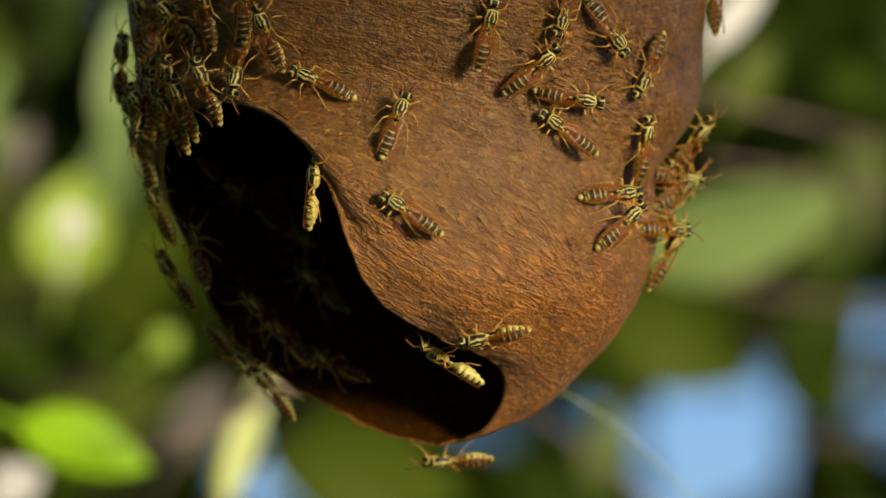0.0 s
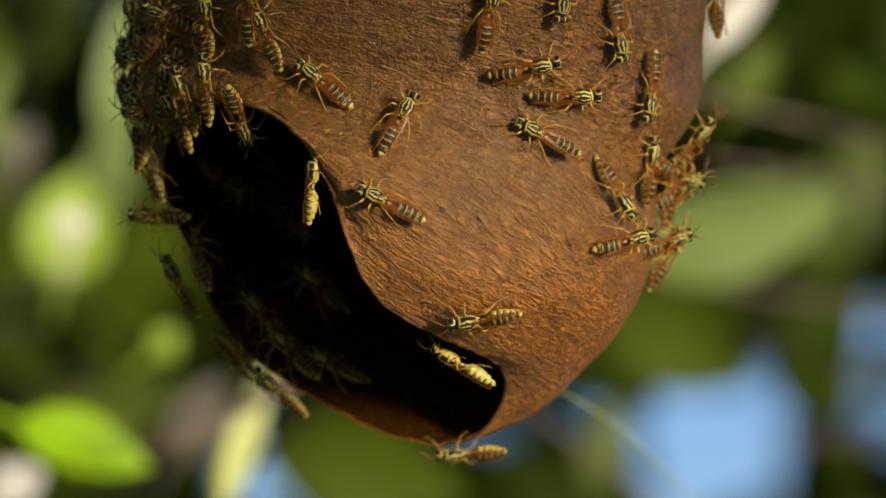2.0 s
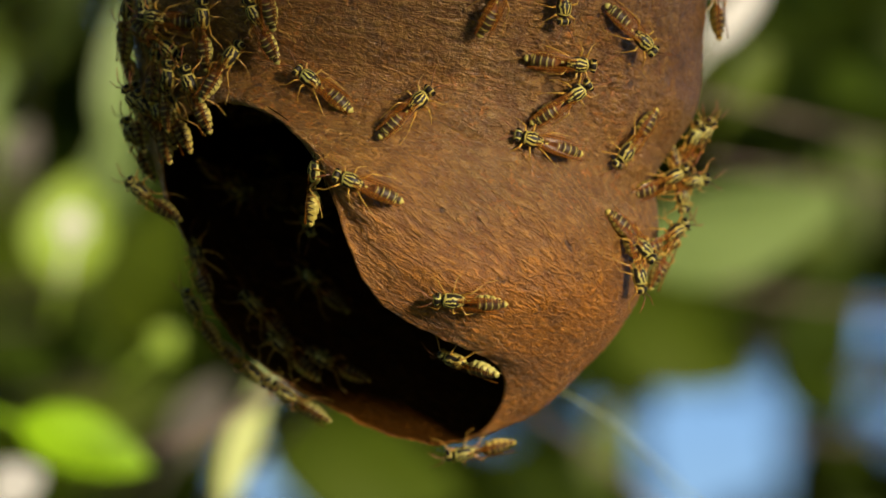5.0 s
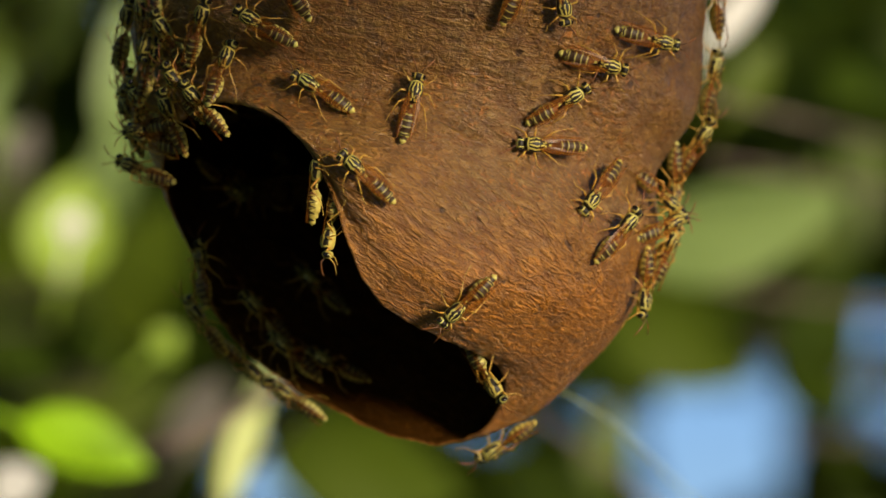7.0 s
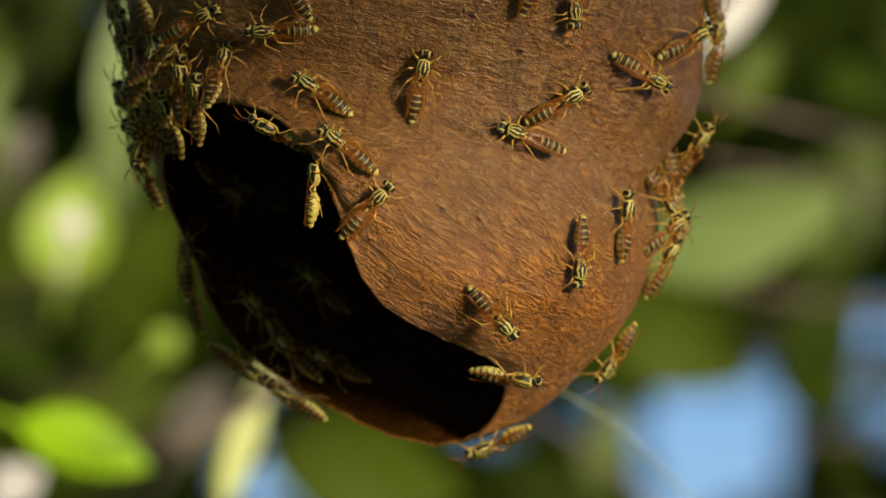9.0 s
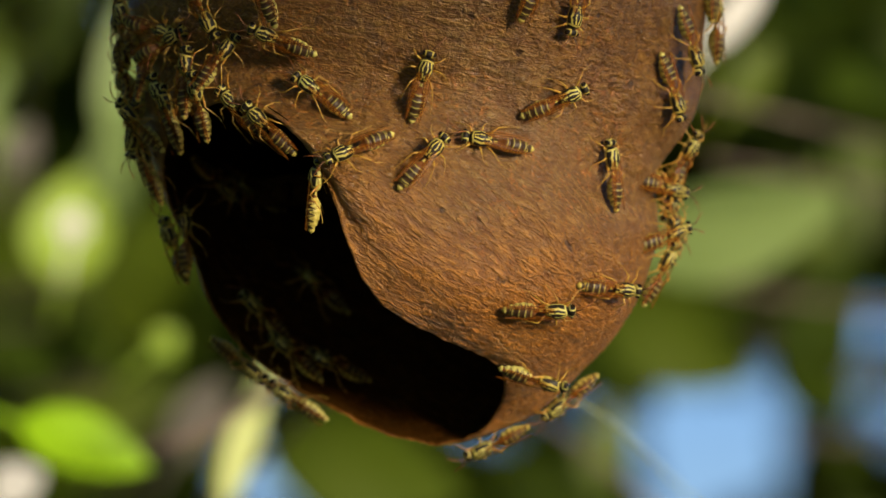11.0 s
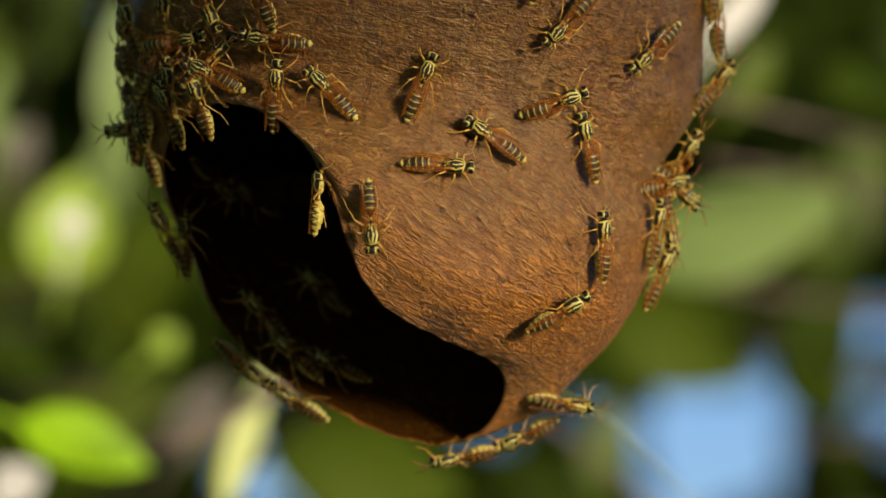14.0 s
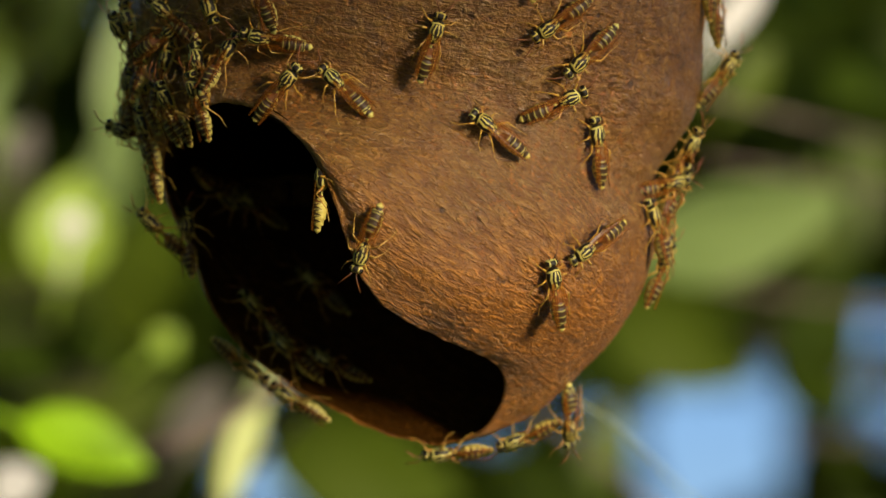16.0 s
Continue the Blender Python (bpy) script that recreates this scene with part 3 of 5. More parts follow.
# ---- wasps ----
def wasp_materials():
    """Yellow and black cuticle drawn by the place on the body, in mm: x forward, y aside, z up."""
    YEL, BLK = (0.54, 0.525, 0.15), (0.014, 0.010, 0.006)
    def start(name):
        m = Mat(name)
        v = m.coords((1000, 1000, 1000))
        n = m.noise(v, 1.6, 3)
        sep = m.axes(v)
        return m, v, n, sep[0], m.math("ABSOLUTE", sep[1]), sep[2]
    def step(m, v, a, soft=0.08):
        return m.math("MULTIPLY_ADD", m.math("SUBTRACT", v, a), 1 / soft, 0.5, clamp=True)
    def within(m, v, a, b, soft=0.08):
        return m.math("MULTIPLY", step(m, v, a, soft), m.math("SUBTRACT", 1.0, step(m, v, b, soft)))
    def either(m, *masks):
        out = masks[0]
        for k in masks[1:]:
            out = m.math("MAXIMUM", out, k)
        return out
    def skin(m, mask, n, dark=BLK):
        info = m.t.nodes.new("ShaderNodeObjectInfo").outputs["Random"]
        yel = m.mix(info, YEL, (0.48, 0.37, 0.07))
        yel = m.mix(m.ramp(n, (0.35, 0.5), (0.6, 0.0)), yel, (0.42, 0.27, 0.03))
        m.bump(n, 0.15, 0.0001)
        return m.done(m.mix(mask, dark, yel), 0.5, Specular_IOR_Level=0.3)
    # thorax: two lines along the back, a collar, yellow flanks
    m, v, n, x, a, z = start("wasp_thorax")
    bend = m.math("MULTIPLY_ADD", m.math("ABSOLUTE", m.math("SUBTRACT", x, 3.0)), 0.22, a)
    lines = m.math("MULTIPLY", within(m, bend, 0.34, 0.58), within(m, x, 1.5, 4.3))
    edge = m.math("MULTIPLY", within(m, bend, 0.92, 1.2), within(m, x, 1.4, 4.4))
    collar = within(m, m.math("MULTIPLY_ADD", a, 0.25, x), 4.45, 4.72)
    shield = m.math("MULTIPLY", within(m, x, 1.05, 1.42), within(m, a, 0.15, 0.9))
    flank = step(m, m.math("MULTIPLY", z, -1.0), 0.02, 0.2)
    spots = m.math("MULTIPLY", flank, m.ramp(m.noise(v, 0.75, 1), (0.42, 0.55), (0.50, 1.0)))
    rough = m.ramp(m.noise(v, 1.1, 2), (0.38, 0.0), (0.46, 1.0))
    thorax = skin(m, either(m, m.math("MULTIPLY", either(m, lines, edge), rough), collar, shield, spots), n)
    # abdomen: dark rings edged with yellow, yellow belly and tip, red-brown waist
    m, v, n, x, a, z = start("wasp_abdomen")
    ring = m.math("FRACT", m.math("MULTIPLY_ADD", x, -0.92, m.math("MULTIPLY_ADD", a, 0.18, 0.35)))
    bands = m.math("MULTIPLY", step(m, ring, 0.78, 0.12), m.math("MULTIPLY", step(m, m.math("MULTIPLY", x, -1.0), 0.7), 0.5))
    belly = step(m, m.math("MULTIPLY_ADD", m.math("SINE", m.math("MULTIPLY", x, 5.8)), 0.50, m.math("MULTIPLY", z, -1.0)), 0.05, 0.12)
    tip = step(m, m.math("MULTIPLY", x, -1.0), 5.95)
    brown = m.mix(step(m, m.math("MULTIPLY", x, -1.0), 1.4, 1.4), (0.17, 0.06, 0.014), (0.042, 0.022, 0.009))
    abdomen = skin(m, either(m, bands, belly, tip), n, brown)
    # head: black crown with yellow arcs, yellow face
    m, v, n, x, a, z = start("wasp_head")
    face = step(m, m.math("MULTIPLY_ADD", z, -0.75, x), 5.75, 0.15)
    arcs = m.math("MULTIPLY", within(m, a, 0.5, 0.72), step(m, z, 0.2))
    rear = m.math("MULTIPLY", within(m, x, 5.05, 5.3), step(m, a, 0.42))
    head = skin(m, either(m, face, arcs, rear), n)
    m, v, n, x, a, z = start("wasp_leg")
    leg = m.done(m.mix(m.ramp(n, (0.4, 0.0), (0.65, 1.0)), (0.52, 0.33, 0.045), (0.38, 0.15, 0.018)), 0.4)
    m, v, n, x, a, z = start("wasp_antenna")
    antenna = m.done(m.mix(step(m, x, 7.4, 1.0), (0.10, 0.04, 0.012), (0.24, 0.075, 0.015)), 0.5)
    m, v, n, x, a, z = start("wasp_eye")
    eye = m.done((0.010, 0.007, 0.005), 0.15)
    m, v, n, x, a, z = start("wasp_wing")
    vein = m.math("FRACT", m.math("MULTIPLY_ADD", a, 2.1, m.math("MULTIPLY", x, 0.16)))
    vein = either(m, step(m, vein, 0.84, 0.1), step(m, a, 2.25, 0.2))
    wing = m.done(m.mix(vein, (0.33, 0.115, 0.012), (0.12, 0.034, 0.006)), 0.30, Specular_IOR_Level=0.25, Alpha=m.math("MULTIPLY_ADD", vein, 0.45, 0.17))
    thin = m.t.nodes.new("ShaderNodeBsdfTranslucent")
    thin.inputs[0].default_value = (0.62, 0.27, 0.03, 1)
    both = m.t.nodes.new("ShaderNodeMixShader")
    both.inputs[0].default_value = 0.14
    m.t.links.new(m.b.outputs[0], both.inputs[1])
    m.t.links.new(thin.outputs[0], both.inputs[2])
    m.t.links.new(both.outputs[0], m.out.inputs[0])
    return thorax, abdomen, head, leg, antenna, eye, wing


THORAX, ABDOMEN, HEAD, LEG, ANTENNA, EYE_SKIN, WING = wasp_materials()


def ball(bm, c, r, nu=14, nv=10):
    rows = []
    for j in range(nv):
        f = math.pi * (j + 0.02) / (nv - 1 + 0.04)
        rows += [(c[0] - r[0] * math.cos(f), c[1] + r[1] * math.sin(f) * math.cos(math.tau * i / nu), c[2] + r[2] * math.sin(f) * math.sin(math.tau * i / nu)) for i in range(nu)]
    vs = grid_mesh(bm, rows, nu, nv)
    bm.faces.new(vs[:nu][::-1])
    bm.faces.new(vs[-nu:])


LEGS = {"front": [(4.2, 0.7, -0.7), (5.0, 2.3, 0.2), (6.2, 3.3, -1.5), (7.3, 3.7, -1.95)],
        "middle": [(3.1, 0.8, -0.8), (2.9, 2.8, 0.4), (2.3, 4.0, -1.4), (1.5, 4.6, -1.95)],
        "hind": [(1.9, 0.8, -0.7), (0.2, 2.5, 0.7), (-2.0, 3.5, -1.4), (-3.5, 3.8, -1.95)]}


def make_wasp(spread, stance):
    """A wasp 13 mm long, its body 2 mm above what it stands on."""
    w = tagged(new("wasp"), "yellow and black paper wasp with amber wings, crawling on the nest", "wasp", "wasps on the nest")
    def piece(name, bm, mat, parent=w, label=""):
        bm.transform(Matrix.Scale(MM, 4))
        return part(name, bm, mat, parent, label)
    bm = bmesh.new()
    lathe(bm, [(4.95, 0.45, 0.05), (4.75, 0.95, 0.05), (4.2, 1.25, 0.1), (3.4, 1.36, 0.15), (2.5, 1.32, 0.12), (1.7, 1.12, 0.0), (1.1, 0.75, -0.12), (0.75, 0.3, -0.2)], 18, 0.98)
    piece("thorax", bm, THORAX)
    bm = bmesh.new()
    prof = [(0.85, 0.26, -0.2), (0.3, 0.22, -0.2), (-0.2, 0.34, -0.18), (-0.6, 0.7, -0.14), (-1.1, 1.12, -0.1)]
    for k in range(5):
        x0 = -1.25 - 1.0 * k
        r = (1.33, 1.46, 1.34, 1.05, 0.64)[k]
        prof += [(x0, r, -0.1 - 0.03 * k), (x0 - 0.8, r * 0.985, -0.12 - 0.03 * k), (x0 - 0.9, r * 0.93, -0.12 - 0.03 * k)]
    prof += [(-6.3, 0.38, -0.25), (-6.6, 0.05, -0.25)]
    lathe(bm, prof, 18, 0.92)
    piece("abdomen", bm, ABDOMEN)
    bm = bmesh.new()
    ball(bm, (5.66, 0, -0.1), (0.74, 1.24, 1.02), 16, 12)
    head = piece("head", bm, HEAD)
    for s in (-1, 1):
        bm = bmesh.new()
        ball(bm, (5.80, s * 0.99, 0.05), (0.38, 0.27, 0.62))
        piece("eye", bm, EYE_SKIN, head, "glossy black eye")
        bm = bmesh.new()
        tube(bm, [(6.35, s * 0.35, 0.25), (6.9, s * 0.6, 0.75), (7.4, s * 0.95, 0.8), (8.3, s * 1.5, 0.55), (9.3, s * (1.9 + spread), 0.1)], [0.11, 0.11, 0.10, 0.10, 0.06], 6)
        piece("antenna", bm, ANTENNA, head, "thin red-brown antenna")
        bm = bmesh.new()
        top, low = [], []
        n = 12
        for j in range(n):
            f = j / (n - 1)
            x = 2.5 - 8.6 * f
            mid = s * (0.80 + (0.26 + 0.6 * spread) * math.sin(1.6 * f))
            half = 0.12 + 0.47 * math.sin(math.pi * (0.06 + 0.90 * f) ** 0.75)
            for k in range(5):
                q = k / 2 - 1
                z = 1.15 - 0.25 * f + 0.12 * q * s * -1 - 0.35 * f * abs(q)
                top.append((x - 0.2 * q * s, mid + half * q, z))
                low.append((x - 0.2 * q * s, mid + half * q, z - 0.035))
        grid_mesh(bm, top, 5, n, False)
        grid_mesh(bm, low, 5, n, False)
        piece("wing", bm, WING, w, "folded amber-brown see-through wing")
        for k, (kind, line) in enumerate(LEGS.items()):
            bm = bmesh.new()
            sw = stance * (1, -1, 1)[k] * s * 0.9
            pts = [Vector((x + sw * j * 0.28, y * 0.86 * s, z)) for j, (x, y, z) in enumerate(line)]
            a, b = pts[0].lerp(pts[1], 0.5), pts[1].lerp(pts[2], 0.5)
            foot = pts[3] + Vector((pts[3] - pts[2]).to_tuple()) * 0.25
            foot.z = -2.0
            tube(bm, [pts[0], a, pts[1] - Vector((0, 0, 0.05)), pts[1], b, pts[2], pts[3], foot], [0.15, 0.21, 0.14, 0.12, 0.12, 0.07, 0.055, 0.04], 7)
            piece("leg", bm, LEG)
    return w


EAST, UPWARD = Vector((1, 0, 0)), Vector((0, 0, 1))
LEAN = {"rim": Vector((-0.95, -0.02, 0.12)), "under": Vector((-0.52, 0.12, -0.82)), "edge": Vector((-0.45, -0.35, -0.3)),
        "arch": Vector((-0.2, -0.75, -0.6)), "brow": Vector((-0.45, -0.3, -0.8)), "side": Vector((-0.55, -0.8, 0.1)), "front": Vector((-0.30, -0.90, -0.05))}


def nest_normal():
    """The outward direction of the nest's face nearest to a place, in the nest's space in mm."""
    from mathutils.kdtree import KDTree
    tree = KDTree(len(FACE))
    for i, p in enumerate(FACE):
        tree.insert(p, i)
    tree.balance()
    def find(p):
        return sum((NORMALS[i] for _, i, _ in tree.find_n(p, 5)), Vector()).normalized()
    def skin(p):
        q, i, _ = tree.find(p)
        return q + NORMALS[i] * relief(q)
    return find, skin


NORMAL_AT, SKIN_AT = nest_normal()


def crawl(rows):
    """Poses from rows of seconds, body place in mm, and the way it faces (degrees, 0 to the right, 90 up), with the way of its back if not the nest's."""
    out = []
    for t, x, y, z, turn, *lean in rows:
        p = Vector((x, y, z))
        if lean:
            n = (NORMAL_AT(p) * -1.0 if lean[0] == "inner" else LEAN[lean[0]]).normalized()
        else:
            n = NORMAL_AT(p)
            n.y = min(n.y, 0.0) - (0.25 if n.y > 0 else 0.0)
            n = (n + Vector((0, -0.8 * max(0, 1 - abs(n.y) * 2.2), 0))).normalized()
            g = EAST * math.cos(radians(turn)) + UPWARD * math.sin(radians(turn))
            n = (n - g * (0.5 * n.dot(g))).normalized()
        f = EAST * math.cos(radians(turn)) + UPWARD * math.sin(radians(turn))
        f = (f - n * f.dot(n)).normalized()
        if not lean:
            sunk = max((SKIN_AT(p + f * s) - p - f * s).dot(n) + 1.45 for s in (-5.5, -3.5, -1.0, 1.5, 4.0, 6.0))
            p = p + n * min(max(sunk, 0.0), 2.6)
        m = Matrix((f, n.cross(f), n)).transposed().to_4x4()
        out.append((t, NEST @ Matrix.Translation(p * MM) @ m))
    return out


def swarm_of(count):
    """All wasps: three builds, and copies of them."""
    first = [make_wasp(0.0, 1), make_wasp(0.45, -1), make_wasp(0.2, 0.4)]
    return first + [copy_thing(first[k % 3], Matrix()) for k in range(3, count)]


SWARM = swarm_of(57)

# the one that takes off: away to the right and towards the camera
FLIGHT = [(15.35, 5, -47, 8, 0, "air"), (15.4, 10, -52, 3.4, -10, "air"), (15.5, 24.5, -57, -4.6, -14, "air"), (15.6, 49, -78, -11, -10, "air"), (15.7, 92, -105, -14, 0, "air"), (16.0, 330, -200, 20, 0, "air")]
LEAN["air"] = Vector((0.1, -0.35, 0.9))


def stride(w, rows, phase):
    """Swings the legs of a wasp, fast while it walks and a little while it rests."""
    keys = [(t, m.translation) for t, m in rows]
    legs = [c for c in w.children if c.name.startswith("leg")]
    for k, leg in enumerate(legs):
        hip = sum((v.co for v in leg.data.vertices[:7]), Vector()) / 7
        side = 1 if hip.y > 0 else -1
        gait = phase + math.pi * ((hip.x > 0.0037) + (hip.x < 0.0025) + (side > 0))
        poses, t = [], 0.0
        while t < 16.0:
            a = max((q for q in keys if q[0] <= t), key=lambda q: q[0])
            b = min((q for q in keys if q[0] > t), key=lambda q: q[0], default=(t + 1, a[1]))
            pace = (b[1] - a[1]).length / (b[0] - a[0])
            walks = pace > 0.0025
            turn = (17 if walks else 5) * math.sin(gait + 10.5 * t if walks else gait * 3 + 0.9 * t)
            poses.append((t, Matrix.Translation(hip) @ pose(0, 0, 0, 0, 0, turn) @ Matrix.Translation(-hip)))
            t = round(t + (0.15 if walks else 0.9), 2)
        poses.append((16.0, poses[-1][1]))
        walk(leg, poses)


def go(k, rows, steps=True):
    """Sends one wasp along its rows."""
    poses = crawl(rows)
    walk(SWARM[k], poses)
    if steps:
        stride(SWARM[k], poses, k * 1.7)


def motions():
    """The wasps walk about on the nest."""
    go(0, [(0, -29.8, -30.9, 36.0, 110), (1, -30.3, -30.7, 36.3, 119), (1.5, -30.1, -30.8, 36.1, 112), (2, -30.3, -30.8, 36.2, 110),
        (2.5, -29.8, -31.0, 36.4, 95), (3, -29.5, -31.1, 36.2, 91), (3.5, -28.8, -31.3, 35.9, 86), (4, -29.3, -31.4, 37.0, 98), (4.2, -29.6, -31.3, 37.2, 101),
        (6.3, -32.1, -30.4, 37.8, 139), (6.5, -31.3, -30.9, 38.3, 143), (7, -30.4, -31.3, 37.9, 152), (7.5, -29.5, -31.4, 37.7, 159),
        (8, -28.9, -31.7, 37.6, 163), (8.5, -28.3, -32.4, 38.0, 174), (9, -27.7, -32.3, 37.3, 184), (9.2, -27.7, -32.1, 37.0, 184),
        (11.3, -27.5, -31.6, 35.2, 159), (12, -28.1, -31.1, 34.7, 163), (12.5, -28.4, -30.9, 34.7, 164), (13, -28.6, -30.9, 34.7, 165),
        (13.5, -28.5, -31.2, 35.2, 170), (14, -28.7, -31.3, 35.8, 176), (14.5, -29.3, -31.1, 36.0, 179), (15, -29.1, -31.2, 35.7, 178),
        (15.5, -28.9, -31.1, 35.5, 175), (16, -28.6, -31.2, 35.6, 172)])
    go(1, [(0, -20.6, -31.1, 28.2, 152), (1, -20.4, -31.2, 28.2, 148), (1.5, -20.1, -31.6, 27.9, 143), (2, -20.3, -31.4, 28.0, 135),
        (2.5, -20.6, -31.2, 28.1, 128), (3, -20.6, -31.3, 28.0, 133), (3.5, -20.6, -31.3, 28.0, 133), (4, -20.5, -30.0, 27.1, 136),
        (6.5, -20.6, -32.6, 26.7, 138), (7, -20.5, -32.6, 26.8, 142), (8, -20.4, -32.7, 26.4, 138), (9, -20.6, -32.7, 26.4, 139),
        (11.5, -20.6, -33.2, 25.9, 136), (12, -20.6, -33.6, 25.6, 133), (12.5, -20.3, -33.7, 25.5, 135), (13, -19.8, -31.1, 25.7, 133),
        (13.5, -19.5, -32.8, 26.5, 129), (14, -19.1, -32.8, 26.6, 129), (14.5, -18.8, -33.1, 26.1, 126), (15, -18.7, -32.7, 26.6, 131),
        (15.5, -18.7, -32.2, 26.9, 129), (16, -16.6, -32.6, 26.9, 131)])
    go(2, [(0, -8.3, -36.3, 20.9, 70), (0.5, -8.0, -35.9, 21.4, 73), (1, -7.6, -35.8, 21.6, 73), (1.5, -8.0, -36.2, 20.8, 69), (2, -7.8, -36.0, 21.2, 63),
        (2.5, -7.4, -35.7, 21.3, 58), (3, -7.3, -35.3, 22.0, 53), (3.5, -7.2, -35.1, 22.6, 26), (4, -7.0, -35.1, 22.4, 37), (4.2, -6.7, -35.0, 22.5, 40),
        (6.5, -6.0, -34.4, 23.5, 65), (7, -5.5, -34.0, 24.0, 76), (7.5, -5.5, -33.2, 25.5, 80), (8, -4.8, -32.7, 26.4, 80), (8.5, -4.3, -32.3, 27.3, 78),
        (9, -4.1, -32.2, 27.7, 78), (11.5, -3.8, -32.1, 27.7, 75), (13, -3.8, -32.2, 27.7, 75), (13.5, -4.0, -32.2, 27.6, 69), (14, -3.9, -32.2, 27.6, 68),
        (14.5, -3.6, -32.2, 28.3, 69), (15, -2.9, -32.7, 30.1, 70), (15.5, -2.4, -33.9, 32.2, 72), (16, -2.1, -35.1, 34.2, 74)])
    go(3, [(0, -22.2, -36.5, 9.5, 112, "rim"), (0.5, -22.6, -36.4, 10.5, 110, "rim"), (1, -22.1, -36.4, 10.7, 111, "rim"), (1.5, -22.1, -36.4, 10.6, 108, "rim"),
        (2, -22.3, -36.4, 10.4, 107, "rim"), (3, -21.9, -36.4, 10.0, 108, "rim"), (4, -22.1, -36.4, 10.2, 105, "rim"), (6.5, -21.7, -36.4, 10.3, 106, "rim"),
        (7, -21.7, -36.4, 10.5, 105, "rim"), (8, -22.2, -36.4, 9.9, 108, "rim"), (9, -22.0, -36.4, 10.0, 107, "rim"), (11.5, -21.8, -36.5, 8.9, 106, "rim"),
        (12.5, -21.6, -36.5, 8.5, 108, "rim"), (13.5, -21.4, -36.6, 8.3, 110, "rim"), (14.5, -21.2, -36.5, 8.9, 109, "rim"),
        (15.5, -21.0, -36.5, 8.7, 113, "rim"), (16, -20.8, -36.5, 9.2, 118, "rim")])
    go(4, [(0, -28.6, 28.0, 3.9, -22, "inner"), (4.2, -26.8, 30.8, 7.4, -59, "inner"), (6.3, -21.1, -36.5, 7.2, -94, "rim"), (6.5, -20.5, -36.5, 6.5, -90, "rim"),
        (7, -19.0, -36.3, 4.7, -73, "rim"), (7.5, -19.0, -36.1, 3.1, -41, "rim"), (8, -20.2, 31.8, 3.7, 3), (8.5, -16.1, -39.5, 4.0, 29),
        (9, -13.0, -42.8, 6.4, 47), (9.2, -12.2, -43.0, 7.0, 48), (9.9, -9.1, -42.3, 9.9, 48), (10.6, -5.9, -40.1, 12.6, 49), (11.3, -2.6, -37.3, 15.5, 49),
        (12, -2.8, -37.4, 15.6, 47), (12.5, -3.7, -37.3, 16.1, 58), (13, -4.0, -36.9, 16.9, 61), (13.5, -2.7, -37.8, 14.4, 17), (14, -1.0, -37.2, 14.2, 0),
        (14.5, -0.1, -36.9, 14.2, -7), (15, -0.3, -37.2, 13.0, -22), (15.3, 0.4, -37.9, 11.6, -16)] + FLIGHT)
    go(5, [(0, -5.3, -41.8, 5.9, 148), (0.5, -6.3, -42.4, 6.5, 149), (1, -7.4, -42.6, 6.6, 155), (1.5, -8.0, -42.6, 7.0, 157), (2, -8.8, -42.6, 7.6, 155),
        (2.5, -9.9, -42.9, 8.7, 154), (3, -10.4, -42.9, 9.1, 155), (3.5, -11.4, -42.8, 9.3, 160), (4, -12.1, -43.0, 9.3, 164), (4.2, -12.7, -43.0, 9.7, 163),
        (6.3, -12.3, -42.6, 11.0, 148), (6.5, -12.1, -42.5, 11.4, 145), (7, -12.8, -42.4, 12.1, 137), (7.5, -13.8, -42.4, 12.7, 129),
        (8, -14.8, -41.6, 14.1, 129), (8.5, -15.3, -40.9, 15.0, 131), (9, -16.0, -40.5, 16.8, 139), (9.2, -16.3, -39.8, 17.6, 143),
        (10.25, -15.0, -39.8, 17.4, 181), (11.3, -13.6, -39.8, 17.2, 219), (11.5, -13.2, -39.8, 16.6, 228), (12, -14.0, -41.3, 14.5, 239),
        (12.5, -12.8, -42.2, 12.8, 253), (13, -12.7, -42.7, 10.1, 264), (13.5, -11.6, -43.3, 7.5, 270), (14, -12.2, -42.9, 5.4, 273),
        (14.5, -11.6, -42.2, 3.4, 271), (15, -11.4, -41.4, 0.7, 267), (15.5, -12.4, -40.4, 0.7, 257), (16, -12.7, -41.3, 1.8, 247)])
    go(6, [(0, 8.5, -27.1, -13.7, -172), (0.5, 7.8, -27.9, -13.1, -166), (1, 6.8, -33.2, -12.8, -164), (1.5, 6.9, -33.8, -12.1, -168),
        (2, 7.1, -33.7, -12.1, -173), (2.5, 7.2, -33.7, -12.0, -176), (3, 7.1, -34.2, -11.6, -182), (3.5, 6.5, -35.6, -10.3, -195),
        (4, 5.2, -36.6, -9.9, -196), (4.2, 5.1, -36.8, -9.6, -194), (6.3, 3.7, -37.8, -8.8, -174), (6.5, 4.0, -37.5, -9.2, -162), (7, 4.2, -37.6, -8.8, -135),
        (7.5, 5.2, -36.8, -9.7, -114), (8, 5.7, -36.0, -10.1, -102), (8.5, 7.1, -35.0, -10.6, -77), (9, 8.4, -34.3, -10.3, -53), (9.2, 9.6, -33.9, -10.6, -40),
        (10.3, 13.6, -31.9, -10.8, -22), (11.4, 17.8, -30.2, -10.5, -4), (12, 18.7, -29.3, -10.9, -24), (12.5, 19.3, -28.4, -11.4, -27),
        (13, 19.9, -28.1, -11.6, -16), (13.5, 19.5, -28.8, -11.1, 11), (14, 19.7, -28.9, -11.1, 28), (14.5, 19.3, -30.1, -9.8, 46),
        (15, 19.5, -29.9, -10.0, 75), (15.5, 19.4, -30.3, -9.5, 84), (16, 19.4, -30.9, -7.9, 106)])
